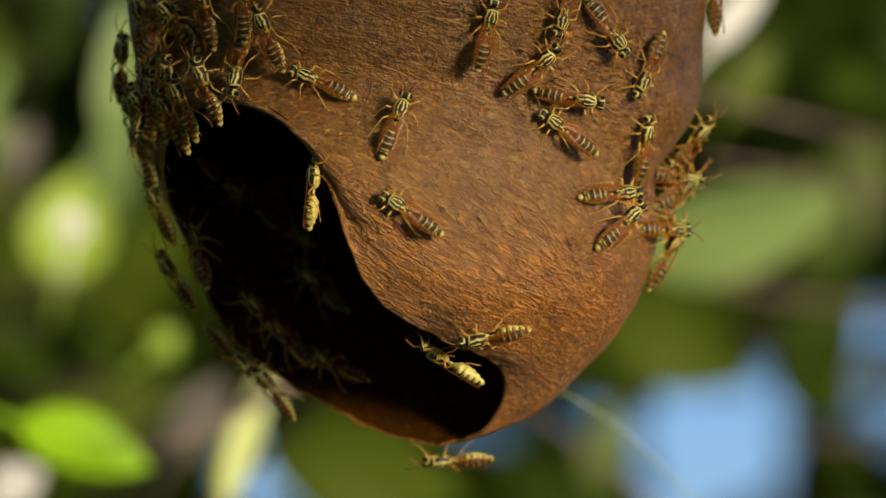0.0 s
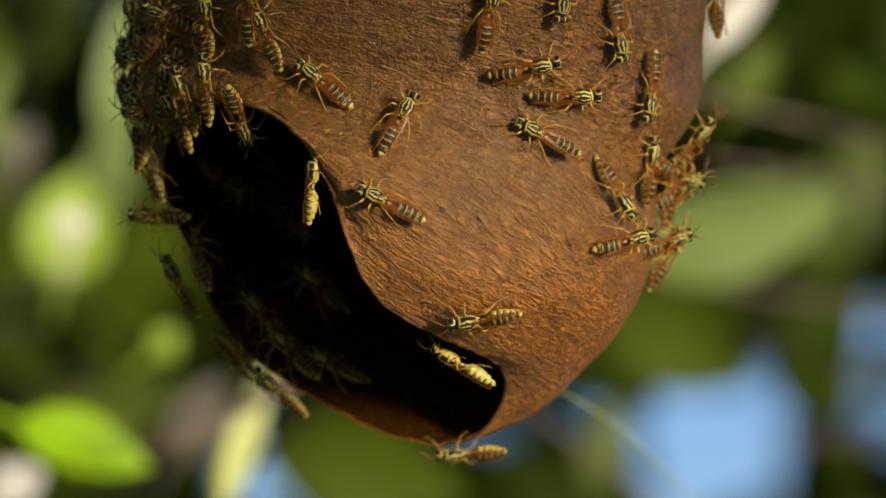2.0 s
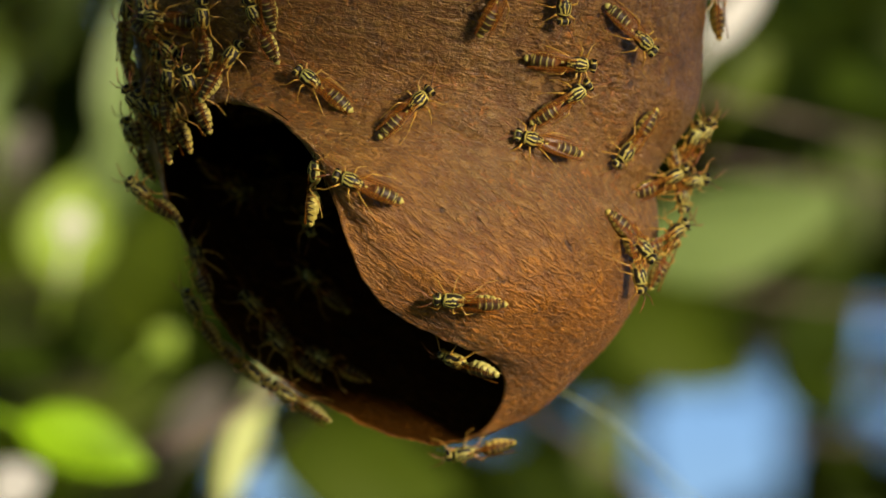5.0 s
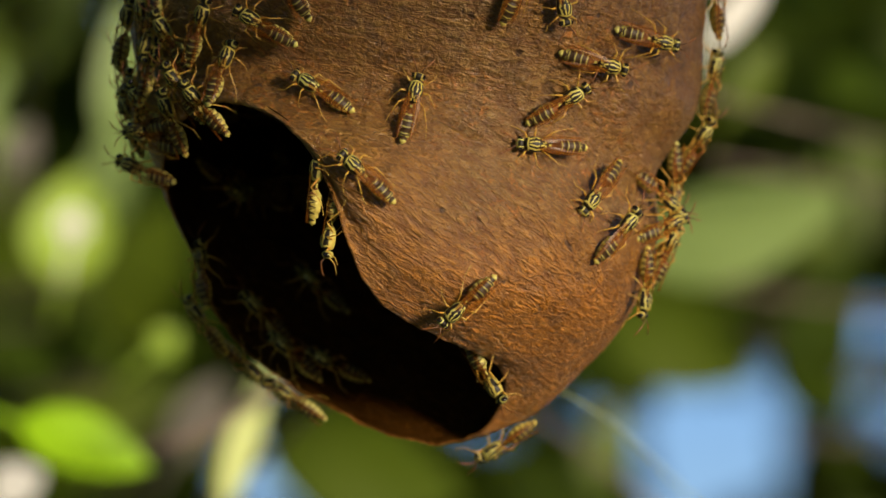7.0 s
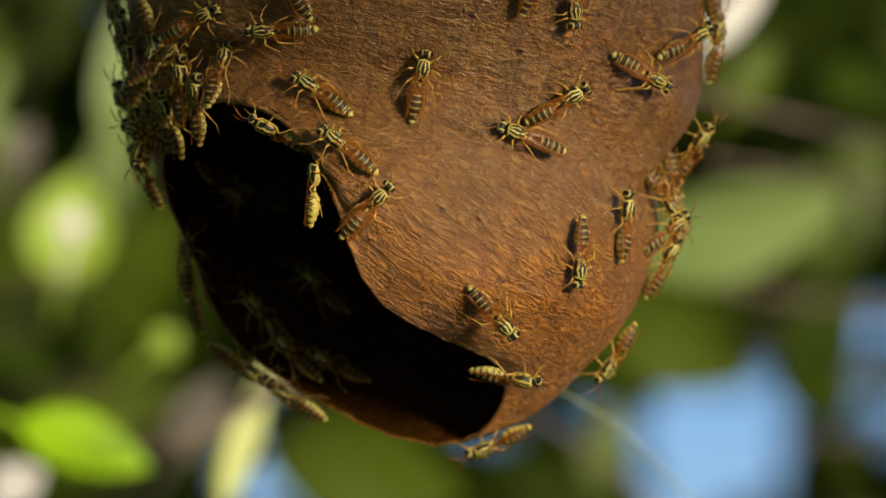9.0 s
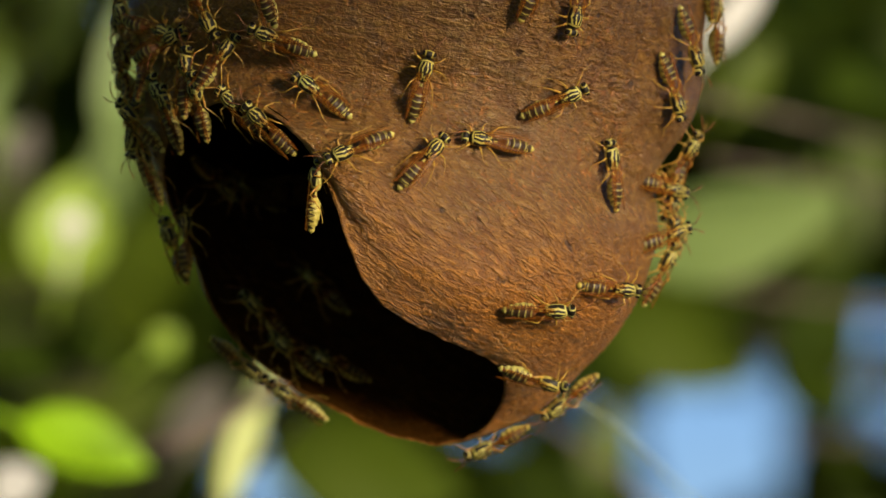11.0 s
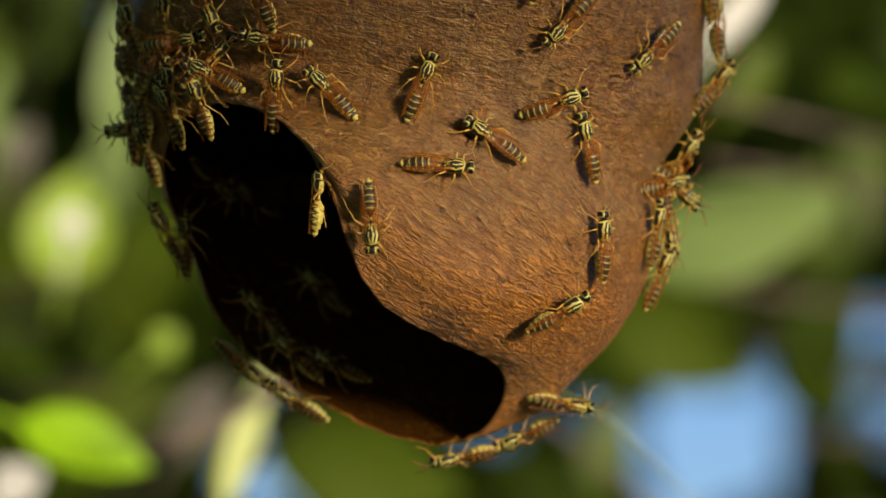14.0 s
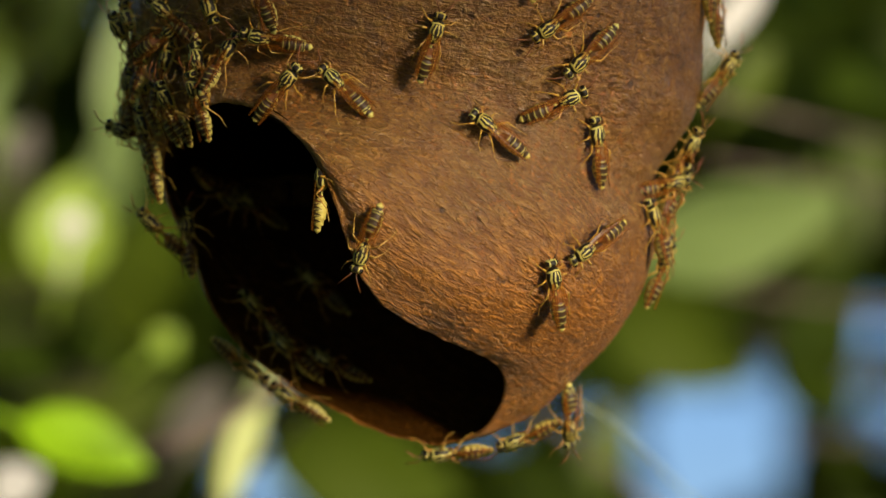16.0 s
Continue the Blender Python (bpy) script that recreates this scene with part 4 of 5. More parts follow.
    go(7, [(0, 1.5, -21.1, -20.0, 134, "under"), (0.5, 2.2, -20.5, -20.2, 142, "under"), (1, 3.1, -20.0, -20.4, 155, "under"),
        (1.5, 3.7, -19.4, -20.5, 163, "under"), (2, 3.4, -19.7, -20.3, 162, "under"), (2.5, 3.5, -19.7, -20.0, 164, "under"),
        (3, 3.7, -19.7, -20.1, 164, "under"), (3.5, 3.5, -19.7, -20.3, 160, "under"), (4, 3.2, -20.0, -19.8, 148, "under"),
        (4.2, 3.5, -19.7, -19.9, 149, "under"), (4.72, 4.1, -19.4, -20.0, 187, "under"), (5.25, 4.7, -20.8, -20.1, 224, "edge"),
        (5.78, 5.3, -20.2, -20.2, 262, "edge"), (6.3, 5.8, -19.6, -20.2, 300, "edge"), (7, 7.2, -17.0, -21.4, 301, "edge"),
        (7.5, 8.1, -15.3, -21.7, 306, "edge"), (8, 9.2, 16.6, -21.1, 322), (8.5, 10.2, -15.2, -21.4, 340), (9, 11.0, -15.8, -21.0, 344),
        (9.2, 11.2, -15.8, -21.0, 344), (10.25, 13.9, -15.3, -20.8, 332), (11.3, 16.7, -14.2, -20.5, 319), (11.5, 17.1, -13.1, -21.0, 309),
        (12, 17.6, -11.5, -21.7, 308), (12.5, 18.2, -9.6, -22.4, 293), (13, 18.6, -7.2, -23.4, 304), (13.5, 19.2, -5.3, -24.0, 318),
        (14, 20.3, -0.2, -25.5, 332), (14.5, 21.7, 4.6, -26.9, 319), (15, 21.4, 4.5, -27.3, 298), (15.5, 21.3, 4.7, -28.4, 285), (16, 21.7, 4.7, -29.1, 284)])
    go(8, [(0, 21.6, -26.7, 19.9, 147), (0.5, 19.9, -27.7, 19.7, 148), (1, 18.2, -28.6, 19.2, 152), (1.5, 18.4, -28.5, 19.1, 155), (2, 18.0, -28.6, 19.1, 156),
        (4, 17.9, -28.6, 18.9, 158), (4.2, 17.8, -28.6, 18.6, 159), (6.3, 18.5, -27.9, 17.7, 177), (7.5, 18.5, -27.9, 17.7, 178), (8, 17.6, -28.6, 18.1, 174),
        (8.5, 16.7, -29.1, 18.5, 167), (9, 15.2, -30.1, 18.9, 162), (9.2, 14.6, -30.4, 18.6, 164), (10.25, 11.6, -31.3, 18.3, 168),
        (11.3, 8.8, -32.3, 18.1, 173), (12, 8.6, -32.4, 17.8, 170), (12.5, 8.0, -32.9, 17.9, 167), (13, 8.0, -33.0, 17.9, 165), (13.5, 8.2, -32.7, 18.2, 161),
        (14, 8.9, -32.1, 18.7, 147), (14.5, 9.0, -32.2, 19.6, 141), (15, 9.0, -32.2, 19.6, 140), (15.5, 8.9, -32.3, 19.7, 138), (16, 9.7, -31.8, 19.6, 144)])
    go(9, [(0, 21.6, -27.6, 26.1, -13), (0.5, 21.4, -27.6, 26.2, -15), (1, 21.3, -27.7, 26.2, -8), (1.5, 21.3, -27.7, 26.3, -6), (2, 21.0, -27.8, 26.2, -3),
        (2.5, 20.8, -27.8, 25.9, 9), (3, 20.5, -27.7, 24.9, 15), (3.5, 20.5, -27.7, 24.9, 21), (4, 20.4, -27.8, 25.1, 28), (6.5, 19.9, -27.4, 24.7, 34),
        (7, 19.7, -27.5, 24.7, 29), (7.5, 19.7, -27.5, 24.7, 25), (8, 19.6, -27.6, 24.8, 30), (8.5, 19.6, -27.7, 24.3, 26), (9, 19.5, -27.6, 24.8, 28),
        (11.5, 19.1, -27.9, 25.2, 18), (12.5, 19.2, -27.8, 25.0, 12), (13.5, 18.9, -28.1, 24.8, 23), (14.5, 19.1, -27.9, 25.0, 12),
        (16, 19.0, -28.0, 24.6, 22)])
    go(10, [(0, 15.2, -30.8, 30.5, 40), (0.5, 15.1, -30.9, 30.3, 41), (1, 14.4, -31.1, 30.3, 30), (1.5, 13.8, -31.1, 30.1, 22), (2, 13.9, -31.5, 30.7, 9),
        (2.5, 14.5, -31.3, 31.2, -4), (3, 15.2, -31.7, 31.9, -30), (3.5, 16.1, -31.2, 31.6, -27), (4, 17.3, -30.4, 31.6, -15), (5.2, 20.8, -29.3, 32.1, -8),
        (6.4, 24.3, -28.1, 32.7, -1), (7, 25.8, -26.4, 32.2, -16), (7.5, 27.7, -26.1, 32.3, -25), (8, 29.5, -25.2, 32.2, -23), (8.5, 31.4, -21.1, 31.8, -24),
        (9, 34.0, -20.8, 30.7, -26), (9.2, 34.7, -20.5, 30.6, -22), (10.25, 37.0, -15.2, 29.1, -43), (11.3, 39.4, -12.1, 27.4, -63),
        (12, 40.6, -9.8, 25.4, -35), (12.5, 41.2, -8.9, 25.2, 3), (13, 42.2, -7.5, 25.6, 13), (13.5, 44.9, -2.0, 27.5, 27), (14, 46.1, 2.7, 29.3, 38),
        (14.5, 47.5, 6.0, 30.1, 46), (15, 47.5, 6.0, 30.1, 51), (15.5, 47.6, 6.1, 31.5, 58), (16, 47.5, 6.0, 30.7, 41)])
    go(11, [(0, 7.3, -35.2, 36.3, 78), (0.5, 7.7, -35.9, 38.6, 79), (1, 7.7, -36.4, 39.4, 81), (2.5, 7.7, -36.3, 39.3, 80), (3, 8.0, -36.6, 40.3, 70),
        (3.5, 8.0, -36.7, 39.7, 63), (4, 8.2, -36.6, 40.1, 62), (6.5, 11.4, -36.9, 43.7, 71), (7, 12.4, -36.3, 43.9, 70), (8, 12.9, -36.2, 44.1, 69),
        (8.5, 14.3, -35.6, 45.1, 69), (9, 15.5, -35.7, 45.5, 72), (11.3, 15.5, -35.4, 44.5, 70), (12.5, 15.9, -35.6, 45.0, 72), (13, 16.4, -35.6, 46.7, 73),
        (16, 17.0, -35.6, 48.0, 74)])
    go(12, [(0, 21.1, -32.1, 42.1, -105), (1, 21.0, -32.1, 42.4, -104), (1.5, 20.8, -33.1, 44.7, -97), (4, 20.8, -33.1, 44.6, -95), (6.3, 20.2, -33.5, 44.2, -80),
        (8.5, 20.4, -33.3, 44.2, -81), (9, 22.3, -32.1, 43.7, -85), (9.2, 22.6, -31.8, 42.9, -87), (11.3, 23.1, -31.0, 42.5, -100),
        (12.5, 23.2, -31.0, 41.7, -104), (13, 22.8, -31.1, 40.9, -123), (13.5, 22.0, -31.5, 39.9, -132), (14, 21.6, -31.5, 39.3, -135),
        (14.5, 21.2, -31.5, 38.8, -134), (15, 20.9, -31.4, 38.7, -142), (15.5, 20.5, -31.8, 39.2, -149), (16, 20.4, -31.9, 39.3, -148)])
    go(13, [(0, 27.9, -27.4, 38.2, -49), (0.5, 28.6, -27.1, 38.1, -28), (1, 29.5, -26.0, 38.2, -7), (1.25, 29.6, -26.0, 38.5, -34), (1.5, 30.0, -26.0, 38.8, -60),
        (2, 30.1, -25.7, 38.2, -77), (2.5, 29.9, -25.6, 37.7, -78), (3, 29.3, -26.4, 37.4, -82), (3.5, 29.7, -25.9, 37.8, -61), (4, 30.4, -25.4, 38.1, -50),
        (4.2, 30.7, -25.3, 38.1, -48), (6.3, 33.4, -20.3, 37.0, -20), (7, 34.9, -20.9, 36.5, -13), (7.5, 36.1, -17.4, 36.2, -7), (8, 38.2, -18.2, 35.9, -1),
        (8.5, 39.9, -12.7, 36.6, 9), (9, 40.9, -11.3, 36.6, 14), (9.2, 41.4, -10.4, 36.5, 11), (10.25, 41.4, -10.5, 36.1, -28), (11.3, 41.3, -10.6, 35.8, -67),
        (12, 41.1, -10.8, 35.4, -75), (12.5, 40.9, -11.3, 36.6, -95), (13, 38.9, -14.0, 35.9, -112), (13.5, 37.3, -15.8, 34.5, -120),
        (14, 36.6, -19.0, 35.0, -146), (14.5, 34.2, -19.5, 36.7, -171), (15, 30.6, -25.2, 35.7, -166), (15.5, 26.4, -27.2, 33.8, -154),
        (16, 25.5, -27.9, 34.0, -139)])
    go(14, [(0, 35.0, -17.8, 32.1, -118), (0.5, 35.3, -17.4, 31.1, -113), (1, 35.4, -17.0, 30.2, -104), (1.5, 35.7, -16.5, 28.9, -105),
        (2, 36.2, -18.4, 28.1, -95), (2.5, 36.8, -14.8, 26.5, -92), (3, 37.0, -14.1, 25.2, -102), (3.5, 37.0, -13.6, 23.5, -110), (4, 36.7, -14.0, 23.6, -115),
        (4.2, 36.3, -14.2, 23.2, -117), (4.9, 33.5, -15.9, 20.0, -128), (5.6, 30.9, -16.7, 16.7, -139), (6.3, 27.9, -18.4, 13.5, -149),
        (6.5, 27.6, -18.7, 13.0, -154), (7, 25.9, -21.0, 10.5, -137), (7.5, 24.8, -23.4, 8.2, -119), (8, 24.1, -28.6, 5.3, -109), (8.5, 24.0, -29.1, 3.1, -98),
        (9, 23.6, -28.9, -0.6, -95), (9.2, 23.5, -29.2, -2.7, -103), (9.9, 25.0, -24.5, -3.9, -67), (10.6, 26.6, -22.5, -5.2, -32),
        (11.3, 28.2, -20.0, -6.5, 4), (12, 28.8, -19.8, -4.7, 33), (12.5, 28.8, -19.8, -4.8, 45), (13, 27.7, -21.3, -4.5, 59), (13.5, 28.1, -21.5, -2.2, 73),
        (14, 27.6, -25.5, 0.3, 91), (14.5, 26.4, -23.7, 0.8, 110), (15, 25.6, -24.5, 1.6, 125), (15.5, 25.9, -27.4, 2.1, 159), (16, 25.4, -24.7, 1.6, 208)])
    go(15, [(0, 27.8, -19.9, 8.6, 14), (0.5, 29.2, -18.5, 8.2, 14), (1, 29.8, -17.3, 8.9, -1), (1.5, 30.6, -15.5, 10.4, -35), (2, 28.5, -18.5, 9.8, -54),
        (2.5, 29.8, -17.5, 8.6, -38), (3, 31.7, -15.7, 7.5, -26), (3.5, 32.5, -15.1, 6.2, -25), (4, 33.1, -14.7, 5.2, -30), (4.2, 33.2, -14.8, 4.5, -39),
        (6.3, 29.0, -21.2, 1.2, 7), (6.5, 29.0, -21.2, 1.5, 17), (7, 29.0, -21.2, 2.6, 39), (7.5, 29.3, -20.8, 3.2, 36), (8, 29.4, -20.5, 3.4, 35),
        (8.5, 30.0, -19.9, 3.3, 50), (9, 30.9, -18.6, 3.9, 76), (9.2, 30.4, -19.0, 4.5, 80), (10.25, 29.2, -18.0, 9.1, 90), (11.3, 27.9, -18.4, 13.7, 101),
        (12, 27.0, -19.5, 14.8, 107), (12.5, 26.3, -20.3, 15.8, 107), (13, 25.5, -21.1, 16.7, 108), (13.5, 25.2, -23.1, 17.3, 109),
        (14, 25.1, -23.4, 17.5, 107), (15, 25.9, -21.1, 17.6, 94), (15.5, 26.1, -21.0, 17.7, 93), (16, 26.3, -20.6, 16.7, 102)])
    go(16, [(0, 29.5, -20.3, 4.0, 32), (0.5, 29.8, -20.0, 4.0, 28), (1, 31.0, -18.7, 3.2, 9), (1.5, 31.6, -17.9, 1.8, 11), (2, 29.9, -20.0, 1.5, 8),
        (2.5, 30.2, -19.6, 1.2, -2), (3, 30.1, -19.7, -0.0, -34), (3.5, 30.1, -19.4, -1.1, -49), (4, 30.3, -19.0, -1.4, -51), (6.3, 33.9, -12.9, -2.3, -81),
        (6.5, 33.8, -12.9, -2.9, -80), (7, 34.1, -9.9, -5.7, -87), (7.5, 33.4, -7.6, -9.5, -98), (8, 33.2, 0.0, -14.4, -109), (8.5, 32.1, 1.7, -16.3, -121),
        (9, 30.6, 2.3, -18.4, -120), (9.2, 30.1, 2.7, -19.0, -120), (9.9, 27.3, 3.3, -22.0, -129), (10.6, 24.2, 4.6, -24.9, -137),
        (11.3, 20.9, 4.4, -27.5, -146), (11.5, 19.8, 4.7, -28.9, -148), (12, 17.4, 4.9, -30.5, -153), (12.5, 16.1, 5.2, -31.5, -155),
        (13, 14.9, 5.4, -32.4, -158), (13.5, 14.8, 5.4, -32.6, -157), (14, 14.8, 5.3, -33.0, -159), (15, 15.1, 5.4, -33.0, -165), (16, 15.4, 5.5, -33.1, -163)])
    go(17, [(0, 38.6, 0.7, -1.5, 58), (4, 38.6, 0.7, -1.4, 61), (6.5, 38.7, 0.2, -0.9, 63), (8, 38.5, 0.7, -1.9, 63), (9, 38.2, 0.4, -3.0, 57),
        (11.5, 38.0, 0.1, -4.6, 59), (12.5, 38.0, 0.0, -5.1, 63), (16, 38.3, 0.7, -4.6, 69)], False)
    go(18, [(0, 36.9, -6.0, 3.2, 2), (1.5, 37.3, -3.9, 1.3, 8), (3.5, 37.1, -4.8, 1.4, 6), (4, 37.2, -4.2, 0.9, 19), (6.5, 36.6, -6.9, 4.1, 16),
        (7, 36.7, -6.9, 3.7, 15), (9, 37.3, -4.3, 2.9, 22), (11.5, 37.2, -4.7, 2.3, 9), (12.5, 37.0, -5.7, 2.7, 14), (13.5, 36.8, -6.6, 3.3, 63),
        (14, 36.3, -8.5, 2.7, 74), (14.5, 36.2, -8.8, 2.3, 75), (15, 35.9, -9.5, 1.3, 75), (15.5, 36.0, -9.2, 1.4, 80), (16, 36.5, -7.6, 2.5, 116)], False)
    go(19, [(0, 33.6, -14.1, 17.4, 93), (1, 33.7, -13.3, 16.6, 97), (1.5, 34.1, -11.6, 15.4, 96), (2, 34.6, -9.7, 13.9, 98), (3, 35.5, -7.3, 13.2, 66),
        (4, 36.7, -4.5, 13.6, 17), (6.4, 36.0, -5.4, 9.9, 4), (7, 36.1, -5.7, 9.0, -22), (8, 36.4, -4.7, 8.8, -39), (9, 36.5, -4.0, 9.1, -46),
        (11.5, 36.9, -1.2, 11.2, -3), (16, 36.9, -1.3, 11.5, 5)])
    go(20, [(0, 39.8, 3.8, 10.3, 22), (3, 39.5, 3.9, 10.6, 23), (4, 40.8, 3.7, 12.0, 55), (4.77, 40.5, 3.1, 12.9, 7), (5.53, 40.3, 3.2, 13.9, -42),
        (6.3, 40.1, 3.3, 14.8, -91), (7, 39.3, 3.5, 12.9, -85), (7.5, 39.0, 3.7, 12.0, -79), (9, 39.1, 3.6, 11.8, -76), (11.5, 39.9, 3.9, 10.8, -115),
        (12.5, 39.7, 4.0, 11.1, -88), (13.67, 39.6, 3.9, 10.7, -42), (14.83, 39.5, 3.8, 10.3, 4), (16, 39.4, 3.7, 9.9, 50)], False)
    go(21, [(0, 39.8, 3.2, 13.9, -18), (2, 40.2, 2.8, 14.2, -30), (4, 40.2, -6.3, 19.2, -76), (4.77, 40.4, 3.3, 14.2, -69), (5.53, 40.2, 3.4, 9.1, -63),
        (6.3, 39.9, 1.2, 3.9, -56), (6.53, 39.6, 1.1, 3.1, -15), (6.77, 39.3, 0.9, 2.4, 25), (7, 39.2, 1.3, 1.6, 66), (7.67, 39.2, 1.8, 4.0, 21),
        (8.33, 39.3, 2.3, 6.4, -24), (9, 39.5, 3.4, 8.8, -69), (11.5, 39.0, 2.4, 6.4, -68), (16, 39.2, 1.9, 4.4, -95)], False)
    go(22, [(0, 44.1, 3.8, 18.2, 59), (4, 44.4, 3.8, 17.9, 59), (7, 44.7, 3.8, 17.9, 63), (9, 44.2, 3.7, 16.9, 63), (11.5, 42.2, 3.0, 15.3, 67),
        (16, 42.6, 3.1, 15.9, 68)], False)
    go(23, [(0, 46.7, 6.2, 44.3, 97), (4, 48.0, 6.5, 43.6, 99), (6.5, 48.0, 6.5, 43.6, 99), (8.5, 46.7, 6.6, 44.6, 97), (9.2, 46.4, 3.1, 46.7, 96),
        (11.5, 46.3, 2.5, 46.4, 94), (16, 45.8, -0.1, 46.5, 93)], False)
    go(24, [(0, 39.3, 3.6, 9.4, 81), (4.2, 40.8, 3.1, 13.0, 74), (4.9, 42.7, 3.2, 16.6, 73), (5.6, 44.6, 4.4, 20.1, 71), (6.3, 46.4, 5.1, 23.7, 70),
        (6.5, 46.7, 5.2, 24.7, 71), (7, 47.7, 5.9, 29.5, 76), (7.5, 47.9, 6.0, 32.0, 79), (8, 47.9, 6.1, 33.4, 79), (8.5, 48.0, 6.2, 34.6, 78),
        (9, 47.9, 6.3, 35.8, 78), (11.5, 48.2, 6.4, 39.6, 96), (12.5, 48.1, 6.4, 39.4, 97), (14, 48.2, 6.4, 40.1, 96), (15, 48.0, 6.5, 41.3, 96),
        (16, 48.0, 6.5, 42.3, 96)], False)
    go(25, [(0, 2.6, 4.5, -37.7, 174), (1, 3.3, 4.2, -37.6, 162), (1.5, 3.8, 4.1, -37.6, 165), (2, 4.9, 4.8, -36.5, 178), (3, 6.1, 5.4, -36.8, 173),
        (4, 5.9, 5.4, -36.4, 178), (6.3, 9.5, 6.0, -34.6, 208), (7, 11.0, 6.0, -33.9, 216), (9, 9.7, 5.8, -34.1, 206), (11.4, 9.3, 6.0, -34.2, 208),
        (12.5, 5.8, 5.4, -35.7, 205), (13, 4.3, 3.8, -36.4, 186), (14, 3.8, 4.1, -36.9, 187), (15, 3.3, 4.3, -36.4, 180), (16, 2.5, 4.5, -36.3, 177)], False)
    go(26, [(0, -47.4, -15.5, 27.7, 72), (4.2, -47.3, -15.4, 27.0, 76), (6.4, -45.3, -21.4, 26.1, 122), (7, -44.9, -22.3, 26.9, 123), (8, -44.1, -22.9, 26.8, 119),
        (9, -45.2, -21.9, 27.3, 83), (11.4, -44.4, -22.9, 28.9, 93), (12.5, -44.8, -22.4, 27.3, 101), (14.5, -47.3, -15.5, 27.6, 78),
        (16, -47.8, -15.0, 29.8, 78)], False)
    go(27, [(0, -40.6, -25.7, 27.1, 112), (0.5, -40.6, -26.1, 28.2, 114), (1, -41.0, -25.3, 26.8, 123), (1.5, -41.2, -25.4, 27.0, 111),
        (2, -40.9, -25.7, 27.4, 95), (2.5, -39.3, -27.2, 27.7, 87), (3, -38.3, -24.1, 28.9, 75), (3.5, -38.0, -24.9, 29.8, 71), (4, -38.1, -24.8, 29.8, 66),
        (6.3, -36.7, -27.1, 30.0, 65), (7, -37.6, -25.1, 29.6, 80), (7.5, -37.6, -25.1, 29.6, 87), (8, -37.6, -25.1, 29.6, 83), (9, -37.9, -24.6, 29.4, 83),
        (9.2, -38.0, -24.6, 29.4, 82), (11.3, -38.4, -25.1, 31.3, 59), (12, -39.6, -24.0, 31.4, 56), (13, -39.9, -23.6, 31.6, 52),
        (14, -39.7, -24.1, 31.4, 48), (15, -39.2, -24.4, 31.3, 41), (16, -37.6, -25.8, 31.0, 68)])
    go(28, [(0, -34.3, -26.5, 32.1, -99), (0.5, -34.3, -26.9, 31.3, -96), (1, -34.3, -28.4, 27.9, -86), (1.5, -34.8, -26.5, 25.3, -72, "arch"),
        (2, -35.0, -27.0, 22.8, -83, "arch"), (2.5, -35.1, -27.0, 21.4, -89, "arch"), (2.75, -37.2, 32.0, 24.0, -130, "arch"),
        (3, -38.1, 31.5, 24.4, -171, "arch"), (4, -38.0, 31.5, 24.4, -189, "arch"), (7, -36.8, 32.5, 24.6, -166, "arch"), (8, -36.2, 32.9, 24.6, -173, "arch"),
        (9, -36.5, 32.7, 24.6, -180, "arch"), (11.3, -34.3, -29.0, 23.4, -226, "front"), (12, -35.7, -27.7, 25.3, -231, "front"),
        (12.5, -37.0, -26.3, 26.8, -235, "front"), (13, -38.7, -24.9, 26.9, -226, "front"), (13.5, -39.8, -24.5, 28.1, -227, "front"),
        (14, -39.1, -26.4, 29.5, -213), (14.5, -40.4, -22.4, 29.5, -202), (15, -41.1, -22.4, 27.4, -207), (15.5, -41.1, -24.4, 30.8, -232),
        (16, -42.0, -23.8, 29.9, -250)])
    go(29, [(0, -29.5, 30.1, 9.5, 108, "inner"), (7, -27.6, 33.0, 13.2, 112, "inner"), (7.5, -26.0, -35.2, 14.4, 129, "brow"),
        (8, -25.6, -34.4, 17.4, 146, "brow"), (8.5, -26.4, -33.6, 18.5, 156, "brow"), (9, -27.6, -33.1, 19.4, 160, "brow"),
        (9.2, -27.8, -32.8, 19.6, 160, "brow"), (11.3, -29.8, -32.9, 20.8, 126, "front"), (11.5, -29.9, -32.5, 21.9, 116, "front"),
        (12, -30.0, -32.2, 23.6, 110, "front"), (12.5, -28.8, -32.2, 25.2, 102, "front"), (13, -28.8, -32.2, 25.3, 87, "front"),
        (13.5, -28.4, -32.2, 26.3, 81, "front"), (14, -28.7, -32.2, 26.1, 85, "front"), (14.5, -28.4, -32.2, 26.8, 76, "front"),
        (15, -28.6, -32.2, 26.3, 65, "front"), (15.5, -28.7, -31.8, 26.5, 57, "front"), (16, -28.4, -32.2, 26.6, 47, "front")])
    go(30, [(0, -40.7, -25.5, 40.3, 99), (1, -40.9, -25.4, 40.2, 95), (1.5, -40.9, -25.3, 38.8, 93), (2, -40.8, -25.1, 38.3, 89), (4, -40.9, -24.6, 37.4, 88),
        (6.4, -41.9, -23.1, 36.7, 85), (7, -42.0, -23.4, 37.5, 66), (8, -41.9, -23.5, 37.4, 64), (8.5, -43.0, -20.1, 39.1, 31), (9, -43.3, -22.9, 38.9, 23),
        (10.15, -42.4, -24.1, 40.6, -20), (11.3, -41.6, -25.4, 41.9, -64), (12.5, -41.2, -26.1, 42.2, -62), (16, -41.2, -26.0, 44.6, -71)], False)
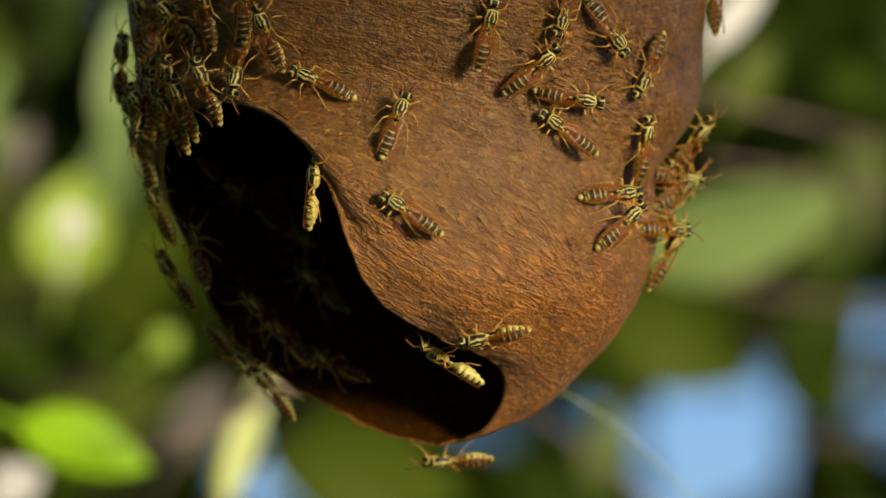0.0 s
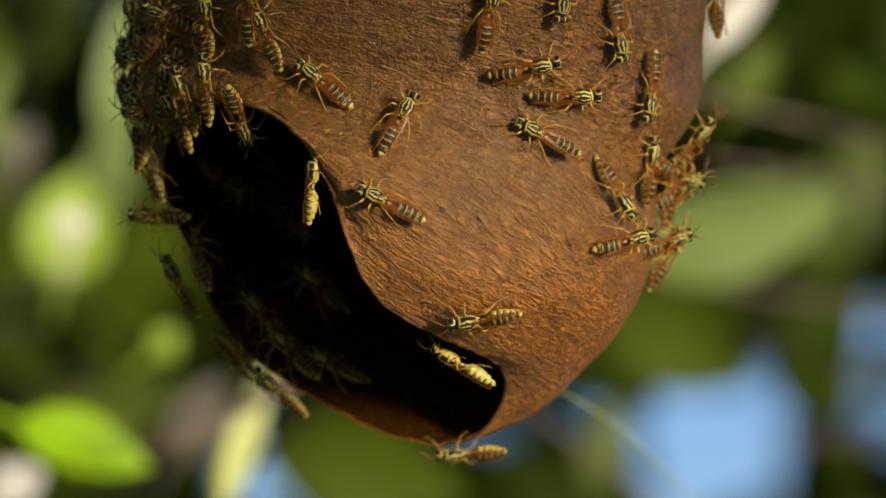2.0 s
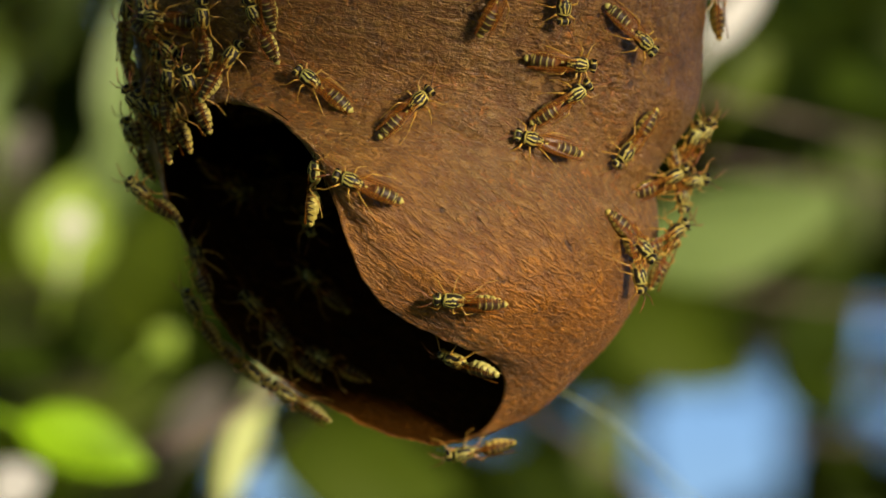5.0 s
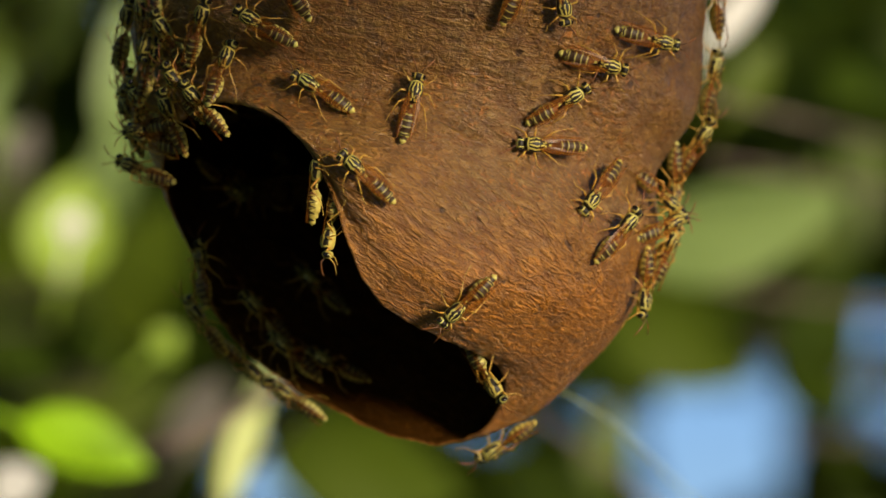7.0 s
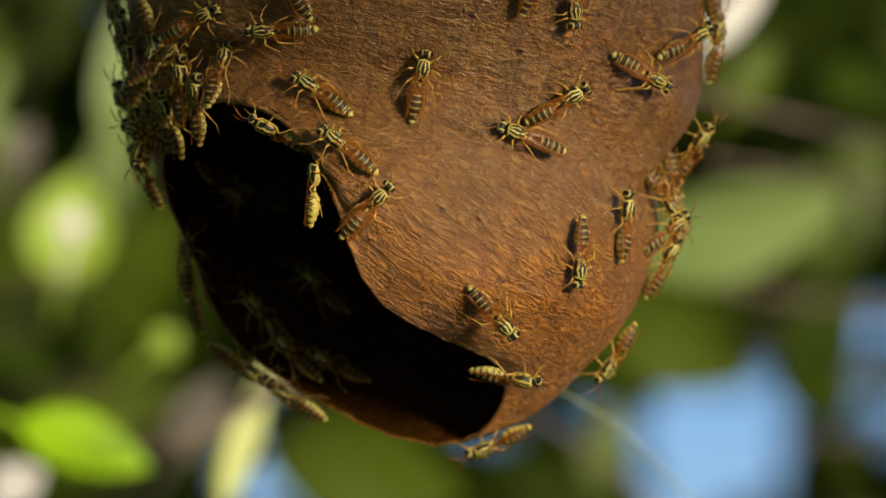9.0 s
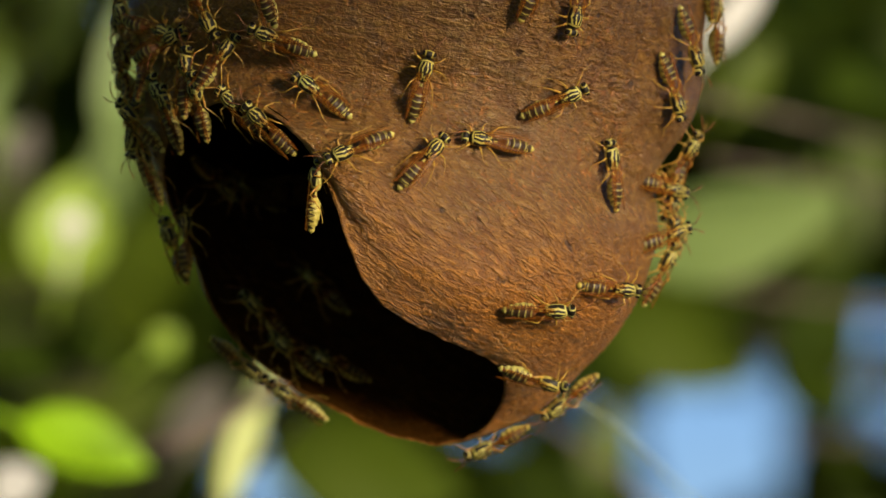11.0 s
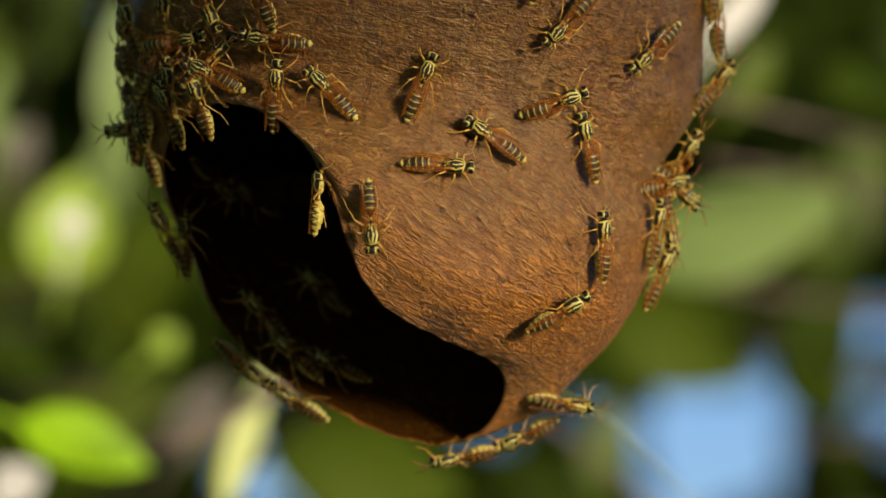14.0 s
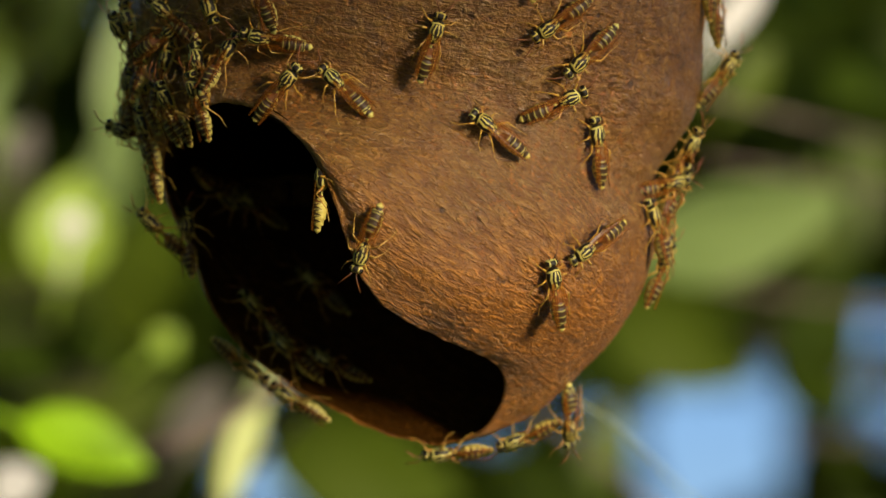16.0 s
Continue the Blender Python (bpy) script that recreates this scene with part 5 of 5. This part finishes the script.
    go(31, [(0, -48.0, -14.3, 37.6, 38), (2, -48.0, -14.4, 37.5, 40), (4, -48.1, -13.8, 36.4, 49), (4.6, -48.4, -13.7, 37.0, 7), (5.2, -48.7, -13.5, 37.6, -36),
        (5.8, -48.9, -13.3, 38.2, -78), (6.4, -49.2, -13.1, 38.8, -121), (7, -49.5, -12.6, 38.5, -114), (7.67, -49.1, -12.3, 36.0, -69),
        (8.33, -48.7, -11.9, 33.4, -24), (9, -48.2, -13.8, 30.8, 21), (10.2, -48.2, -12.7, 33.7, 23), (11.4, -47.9, -14.1, 36.4, 24),
        (12.5, -48.2, -14.0, 37.1, 19), (14, -45.6, -16.8, 36.7, 14), (16, -47.9, -14.3, 36.9, 26)], False)
    go(32, [(0, -49.3, -12.0, 25.3, 85), (1, -49.7, -10.4, 22.0, 64), (2, -49.6, -9.2, 18.8, 43), (4, -48.6, -12.3, 19.9, 90), (6.4, -48.0, -13.1, 22.6, 117),
        (6.7, -48.7, -11.5, 21.1, 146), (7, -49.3, -10.0, 19.6, 176), (9, -50.3, -8.3, 20.2, 174), (10.2, -51.6, -5.7, 21.1, 214),
        (11.4, -52.7, -2.4, 22.1, 255), (11.68, -52.6, -2.4, 22.0, 216), (11.95, -52.6, -2.5, 21.9, 177), (12.22, -52.5, -2.7, 21.8, 139),
        (12.5, -52.5, -2.8, 21.7, 100), (14, -52.6, -1.9, 21.3, 79), (16, -50.9, -6.5, 19.5, 109)], False)
    go(33, [(0, -49.8, 0.8, 6.7, 111), (0.75, -49.6, 1.1, 6.4, 150), (1.5, -49.5, 1.4, 6.1, 189), (3.5, -50.0, 0.6, 7.5, 158), (4, -50.2, 0.3, 7.9, 136),
        (5.2, -50.6, -0.1, 9.3, 163), (6.4, -51.1, -0.2, 10.8, 189), (7, -51.1, -1.3, 14.6, 173), (7.5, -51.8, 0.2, 13.2, 143), (8, -51.5, -0.0, 12.0, 114),
        (9, -51.8, 0.2, 13.1, 120), (11.5, -50.8, -2.5, 14.4, 108), (14, -51.1, -4.5, 17.3, 111), (16, -50.4, -5.5, 14.4, 99)], False)
    go(34, [(0, -47.6, 8.2, -5.7, 128), (1.5, -47.3, 7.6, -6.2, 123), (2, -46.8, 8.0, -6.7, 127), (3, -45.5, 9.0, -9.2, 121), (3.5, -43.9, 9.3, -9.5, 141),
        (4, -43.7, 9.7, -10.9, 128), (6.4, -42.1, 10.3, -13.4, 126), (7, -42.5, 10.3, -13.7, 130), (8, -44.1, 9.7, -11.0, 110), (9, -44.0, 9.1, -8.7, 97),
        (10.2, -46.2, 7.9, -3.9, 103), (11.4, -48.2, 4.7, 0.8, 109), (12.5, -48.6, 4.2, 1.3, 111), (14.5, -49.0, 3.3, 2.7, 125), (16, -49.6, 3.0, 2.6, 145)], False)
    go(35, [(0, -38.0, 11.3, -18.0, -40), (0.5, -37.1, 11.4, -19.1, -42), (1.5, -36.8, 11.5, -19.7, -41), (2.5, -36.6, 11.6, -20.1, -38),
        (4, -36.3, 11.6, -20.4, -31), (6.4, -36.0, 11.6, -20.0, -40), (7, -36.1, 11.6, -20.1, -37), (8, -36.7, 11.6, -20.6, -25), (9, -36.8, 11.5, -20.5, -25),
        (11.5, -36.6, 11.5, -19.8, -34), (12.5, -36.2, 11.6, -20.5, -36), (16, -36.5, 11.6, -20.0, -33)], False)
    go(36, [(0, -29.5, 12.3, -24.8, 115), (1.5, -29.5, 12.3, -24.8, 129), (2.5, -27.5, 12.3, -26.4, 136), (3.5, -25.2, 12.3, -27.5, 141),
        (4, -25.0, 12.2, -27.5, 145), (6.4, -26.2, 12.3, -27.0, 143), (16, -25.6, 12.3, -27.2, 146)], False)
    go(37, [(0, -43.5, 4.7, -1.3, 115, "side"), (4, -43.2, 5.0, -2.7, 119, "side"), (6.4, -43.0, 5.3, -4.4, 108, "side"), (7, -42.9, 5.3, -4.4, 104, "side"),
        (8, -42.9, 5.4, -4.3, 100, "side"), (9, -45.7, 7.4, -3.0, 96, "side"), (11.4, -45.8, 1.8, 1.8, 97, "side"), (12.5, -45.9, 3.5, 1.1, 92, "side"),
        (14.5, -45.8, 4.0, 0.8, 98, "side"), (16, -45.1, 1.9, 1.1, 101, "side")], False)
    go(38, [(0, -51.9, -8.1, 28.8, 90), (1.5, -51.7, -8.8, 29.5, 88), (2, -51.5, -7.9, 32.5, 85), (3, -51.7, -7.9, 35.1, 90), (4, -51.0, -10.0, 37.9, 92),
        (6.5, -50.7, -11.0, 40.4, 98), (7.25, -51.7, -8.8, 37.8, 84), (8, -52.7, -5.9, 35.2, 70), (9, -54.9, -0.5, 36.4, 101), (11.5, -54.0, -3.9, 39.2, 113),
        (16, -53.2, -5.7, 37.9, 111)], False)
    go(39, [(0, -54.7, 3.2, 22.6, 99), (3, -53.2, 1.7, 21.4, 99), (4, -52.0, 5.2, 17.2, 127), (6.4, -54.6, 2.9, 21.5, 107), (9, -55.2, 4.1, 24.3, 111),
        (11.5, -55.9, 4.7, 27.0, 102), (12.75, -55.1, 4.0, 24.0, 98), (14, -54.3, 2.3, 21.0, 94), (15, -54.1, 2.8, 20.8, 133), (16, -53.0, 1.9, 20.8, 172)], False)
    go(40, [(0, -56.5, 5.3, 32.1, 83), (2, -56.4, 4.6, 31.3, 90), (4, -54.0, -2.5, 35.1, 99), (7, -56.4, 4.9, 30.4, 106), (9, -53.7, -3.0, 31.3, 99),
        (12.5, -56.4, 5.1, 31.2, 107), (16, -54.2, 1.6, 26.2, 86)], False)
    go(41, [(0, -52.0, -8.6, 39.5, 97), (4, -53.9, -4.2, 39.2, 85), (7, -53.8, -4.2, 37.8, 67), (9, -57.3, 5.7, 39.4, 107), (12.5, -54.9, -0.1, 35.7, 73),
        (14.25, -54.6, -1.4, 36.3, 101), (16, -53.6, -4.4, 36.9, 129)], False)
    go(42, [(0, -51.7, -1.9, 17.3, 107), (2, -50.8, -2.7, 14.4, 115), (3, -51.8, -1.5, 17.6, 104), (4, -52.3, -2.7, 20.9, 93), (7, -53.0, -3.8, 26.0, 105),
        (9, -52.8, -1.2, 21.4, 101), (12.5, -51.8, -1.1, 17.3, 138), (13.67, -52.8, 0.4, 20.7, 179), (14.83, -53.9, 2.8, 24.1, 220),
        (16, -56.0, 4.8, 27.2, 261)], False)
    go(43, [(0, -27.5, 14.2, -16.7, 125, "inner"), (1.5, -26.8, 13.2, -18.4, 124, "inner"), (3, -27.1, 12.5, -19.1, 127, "inner"),
        (7, -26.5, 12.7, -19.3, 128, "inner"), (16, -26.3, 12.7, -19.4, 128, "inner")], False)
    go(44, [(0, -40.0, 22.2, 12.7, -13, "inner"), (6.5, -40.0, 22.1, 12.5, -13, "inner"), (9, -40.3, 21.2, 11.9, -13, "inner"),
        (12.5, -41.6, 20.0, 13.1, -11, "inner"), (16, -41.0, 19.5, 10.9, -8, "inner")], False)
    go(45, [(0, -32.3, 28.5, 10.4, 171, "inner"), (9, -33.2, 27.6, 10.1, 170, "inner"), (13, -34.0, 26.7, 9.8, 166, "inner"), (16, -33.2, 26.0, 7.3, 164, "inner")], False)
    go(46, [(0, -22.0, 25.5, -7.2, 139, "inner"), (16, -21.7, 25.5, -7.6, 137, "inner")], False)
    go(47, [(0, -19.0, 15.4, -21.1, 160, "inner"), (16, -18.7, 15.5, -21.1, 159, "inner")], False)
    go(48, [(0, -31.7, 14.7, -12.4, 139, "inner"), (16, -31.9, 14.8, -12.1, 138, "inner")], False)
    go(49, [(0, -50.2, -10.2, 24.5, 138), (4, -50.5, -9.6, 24.5, 149), (9, -49.5, -11.6, 25.0, 125), (12.5, -46.6, -15.7, 24.9, 112),
        (16, -47.4, -14.4, 24.0, 113)], False)
    go(50, [(0, -45.3, -18.0, 39.5, 138), (2, -45.8, -17.7, 40.5, 168), (4, -46.2, -17.5, 41.5, 197), (5.5, -46.0, -17.2, 39.1, 161), (7, -45.9, -16.5, 36.7, 125),
        (7.5, -47.0, -15.5, 37.2, 167), (8, -48.0, -14.5, 37.7, 210), (8.5, -49.1, -13.1, 38.3, 252), (9, -50.2, -11.6, 38.8, 295),
        (10.17, -49.8, -12.2, 38.9, 330), (11.33, -49.5, -12.7, 39.1, 365), (12.5, -49.1, -13.2, 39.2, 401), (13.67, -47.9, -15.0, 39.5, 436),
        (14.83, -46.8, -16.5, 39.8, 472), (16, -45.6, -17.9, 40.2, 508)], False)
    go(51, [(0, -43.7, -18.7, 24.9, 107), (4, -43.5, -23.8, 26.2, 105), (7, -41.1, -24.8, 24.2, 135), (8, -41.7, -24.2, 24.0, 109), (9, -42.3, -23.8, 24.0, 84),
        (12.5, -41.8, -24.9, 24.8, 101), (16, -42.0, -24.6, 24.6, 96)], False)
    go(52, [(0, -50.3, -10.1, 24.8, -117), (1.33, -49.8, -10.9, 24.5, -158), (2.67, -49.4, -11.5, 24.1, -200), (4, -49.0, -12.0, 23.8, -241),
        (5.67, -49.5, -10.9, 22.5, -201), (7.33, -50.0, -9.4, 21.2, -162), (9, -50.4, -8.1, 19.9, -122), (9.88, -50.8, -7.8, 21.1, -160),
        (10.75, -51.3, -7.1, 22.2, -198), (11.62, -51.7, -6.4, 23.4, -236), (12.5, -51.9, -6.3, 24.5, -274), (16, -50.4, -10.3, 26.3, -247)], False)
    go(53, [(0, -49.5, -11.9, 36.3, -104), (1.33, -49.2, -11.6, 34.8, -153), (2.67, -49.0, -11.6, 33.2, -201), (4, -48.7, -12.6, 31.6, -250),
        (9, -50.0, -11.6, 30.2, -290), (12.5, -49.3, -11.6, 31.9, -284), (16, -50.5, -10.3, 31.0, -287)], False)
    go(54, [(0, -46.4, -15.6, 22.4, 117), (4, -45.5, -16.8, 22.9, 114), (9, -47.0, -14.8, 21.8, 108), (12.5, -46.4, -15.4, 23.5, 102),
        (16, -46.6, -18.7, 23.4, 117)], False)
    go(55, [(0, -33.7, -31.1, 41.4, 83), (2, -33.1, -31.2, 40.9, 84), (4, -32.6, -31.8, 42.7, 84), (5.2, -29.3, -33.4, 43.5, 101), (6.4, -26.0, -35.2, 44.3, 119),
        (9, -25.8, -35.2, 44.3, 120), (11.3, -30.8, -33.1, 43.6, 105), (12.5, -30.8, -32.9, 43.1, 105), (16, -30.5, -33.0, 42.8, 103)], False)
    # comes round from the back of the nest and flies off
    go(56, [(0, -50.0, 27.0, 22.0, 100), (9.2, -50.0, 27.0, 22.0, 110), (11.3, -52.0, 22.0, 20.5, 150), (11.7, -53.0, 15.0, 18.5, 170), (12.1, -54.0, 10.0, 18.0, 176),
        (12.5, -54.5, 9.0, 17.5, 184), (12.7, -55.0, 8.0, 17.5, 190), (12.75, -59.5, 0.0, 15.0, 210, "air"), (12.8, -66.0, -6.0, 7.0, 225, "air"),
        (12.85, -76.0, -12.0, -3.0, 225, "air"), (12.9, -92.0, -20.0, -14.0, 222, "air"), (13.2, -210.0, -60.0, -40.0, 200, "air"), (16, -900.0, -100.0, 60.0, 190, "air")], False)


motions()
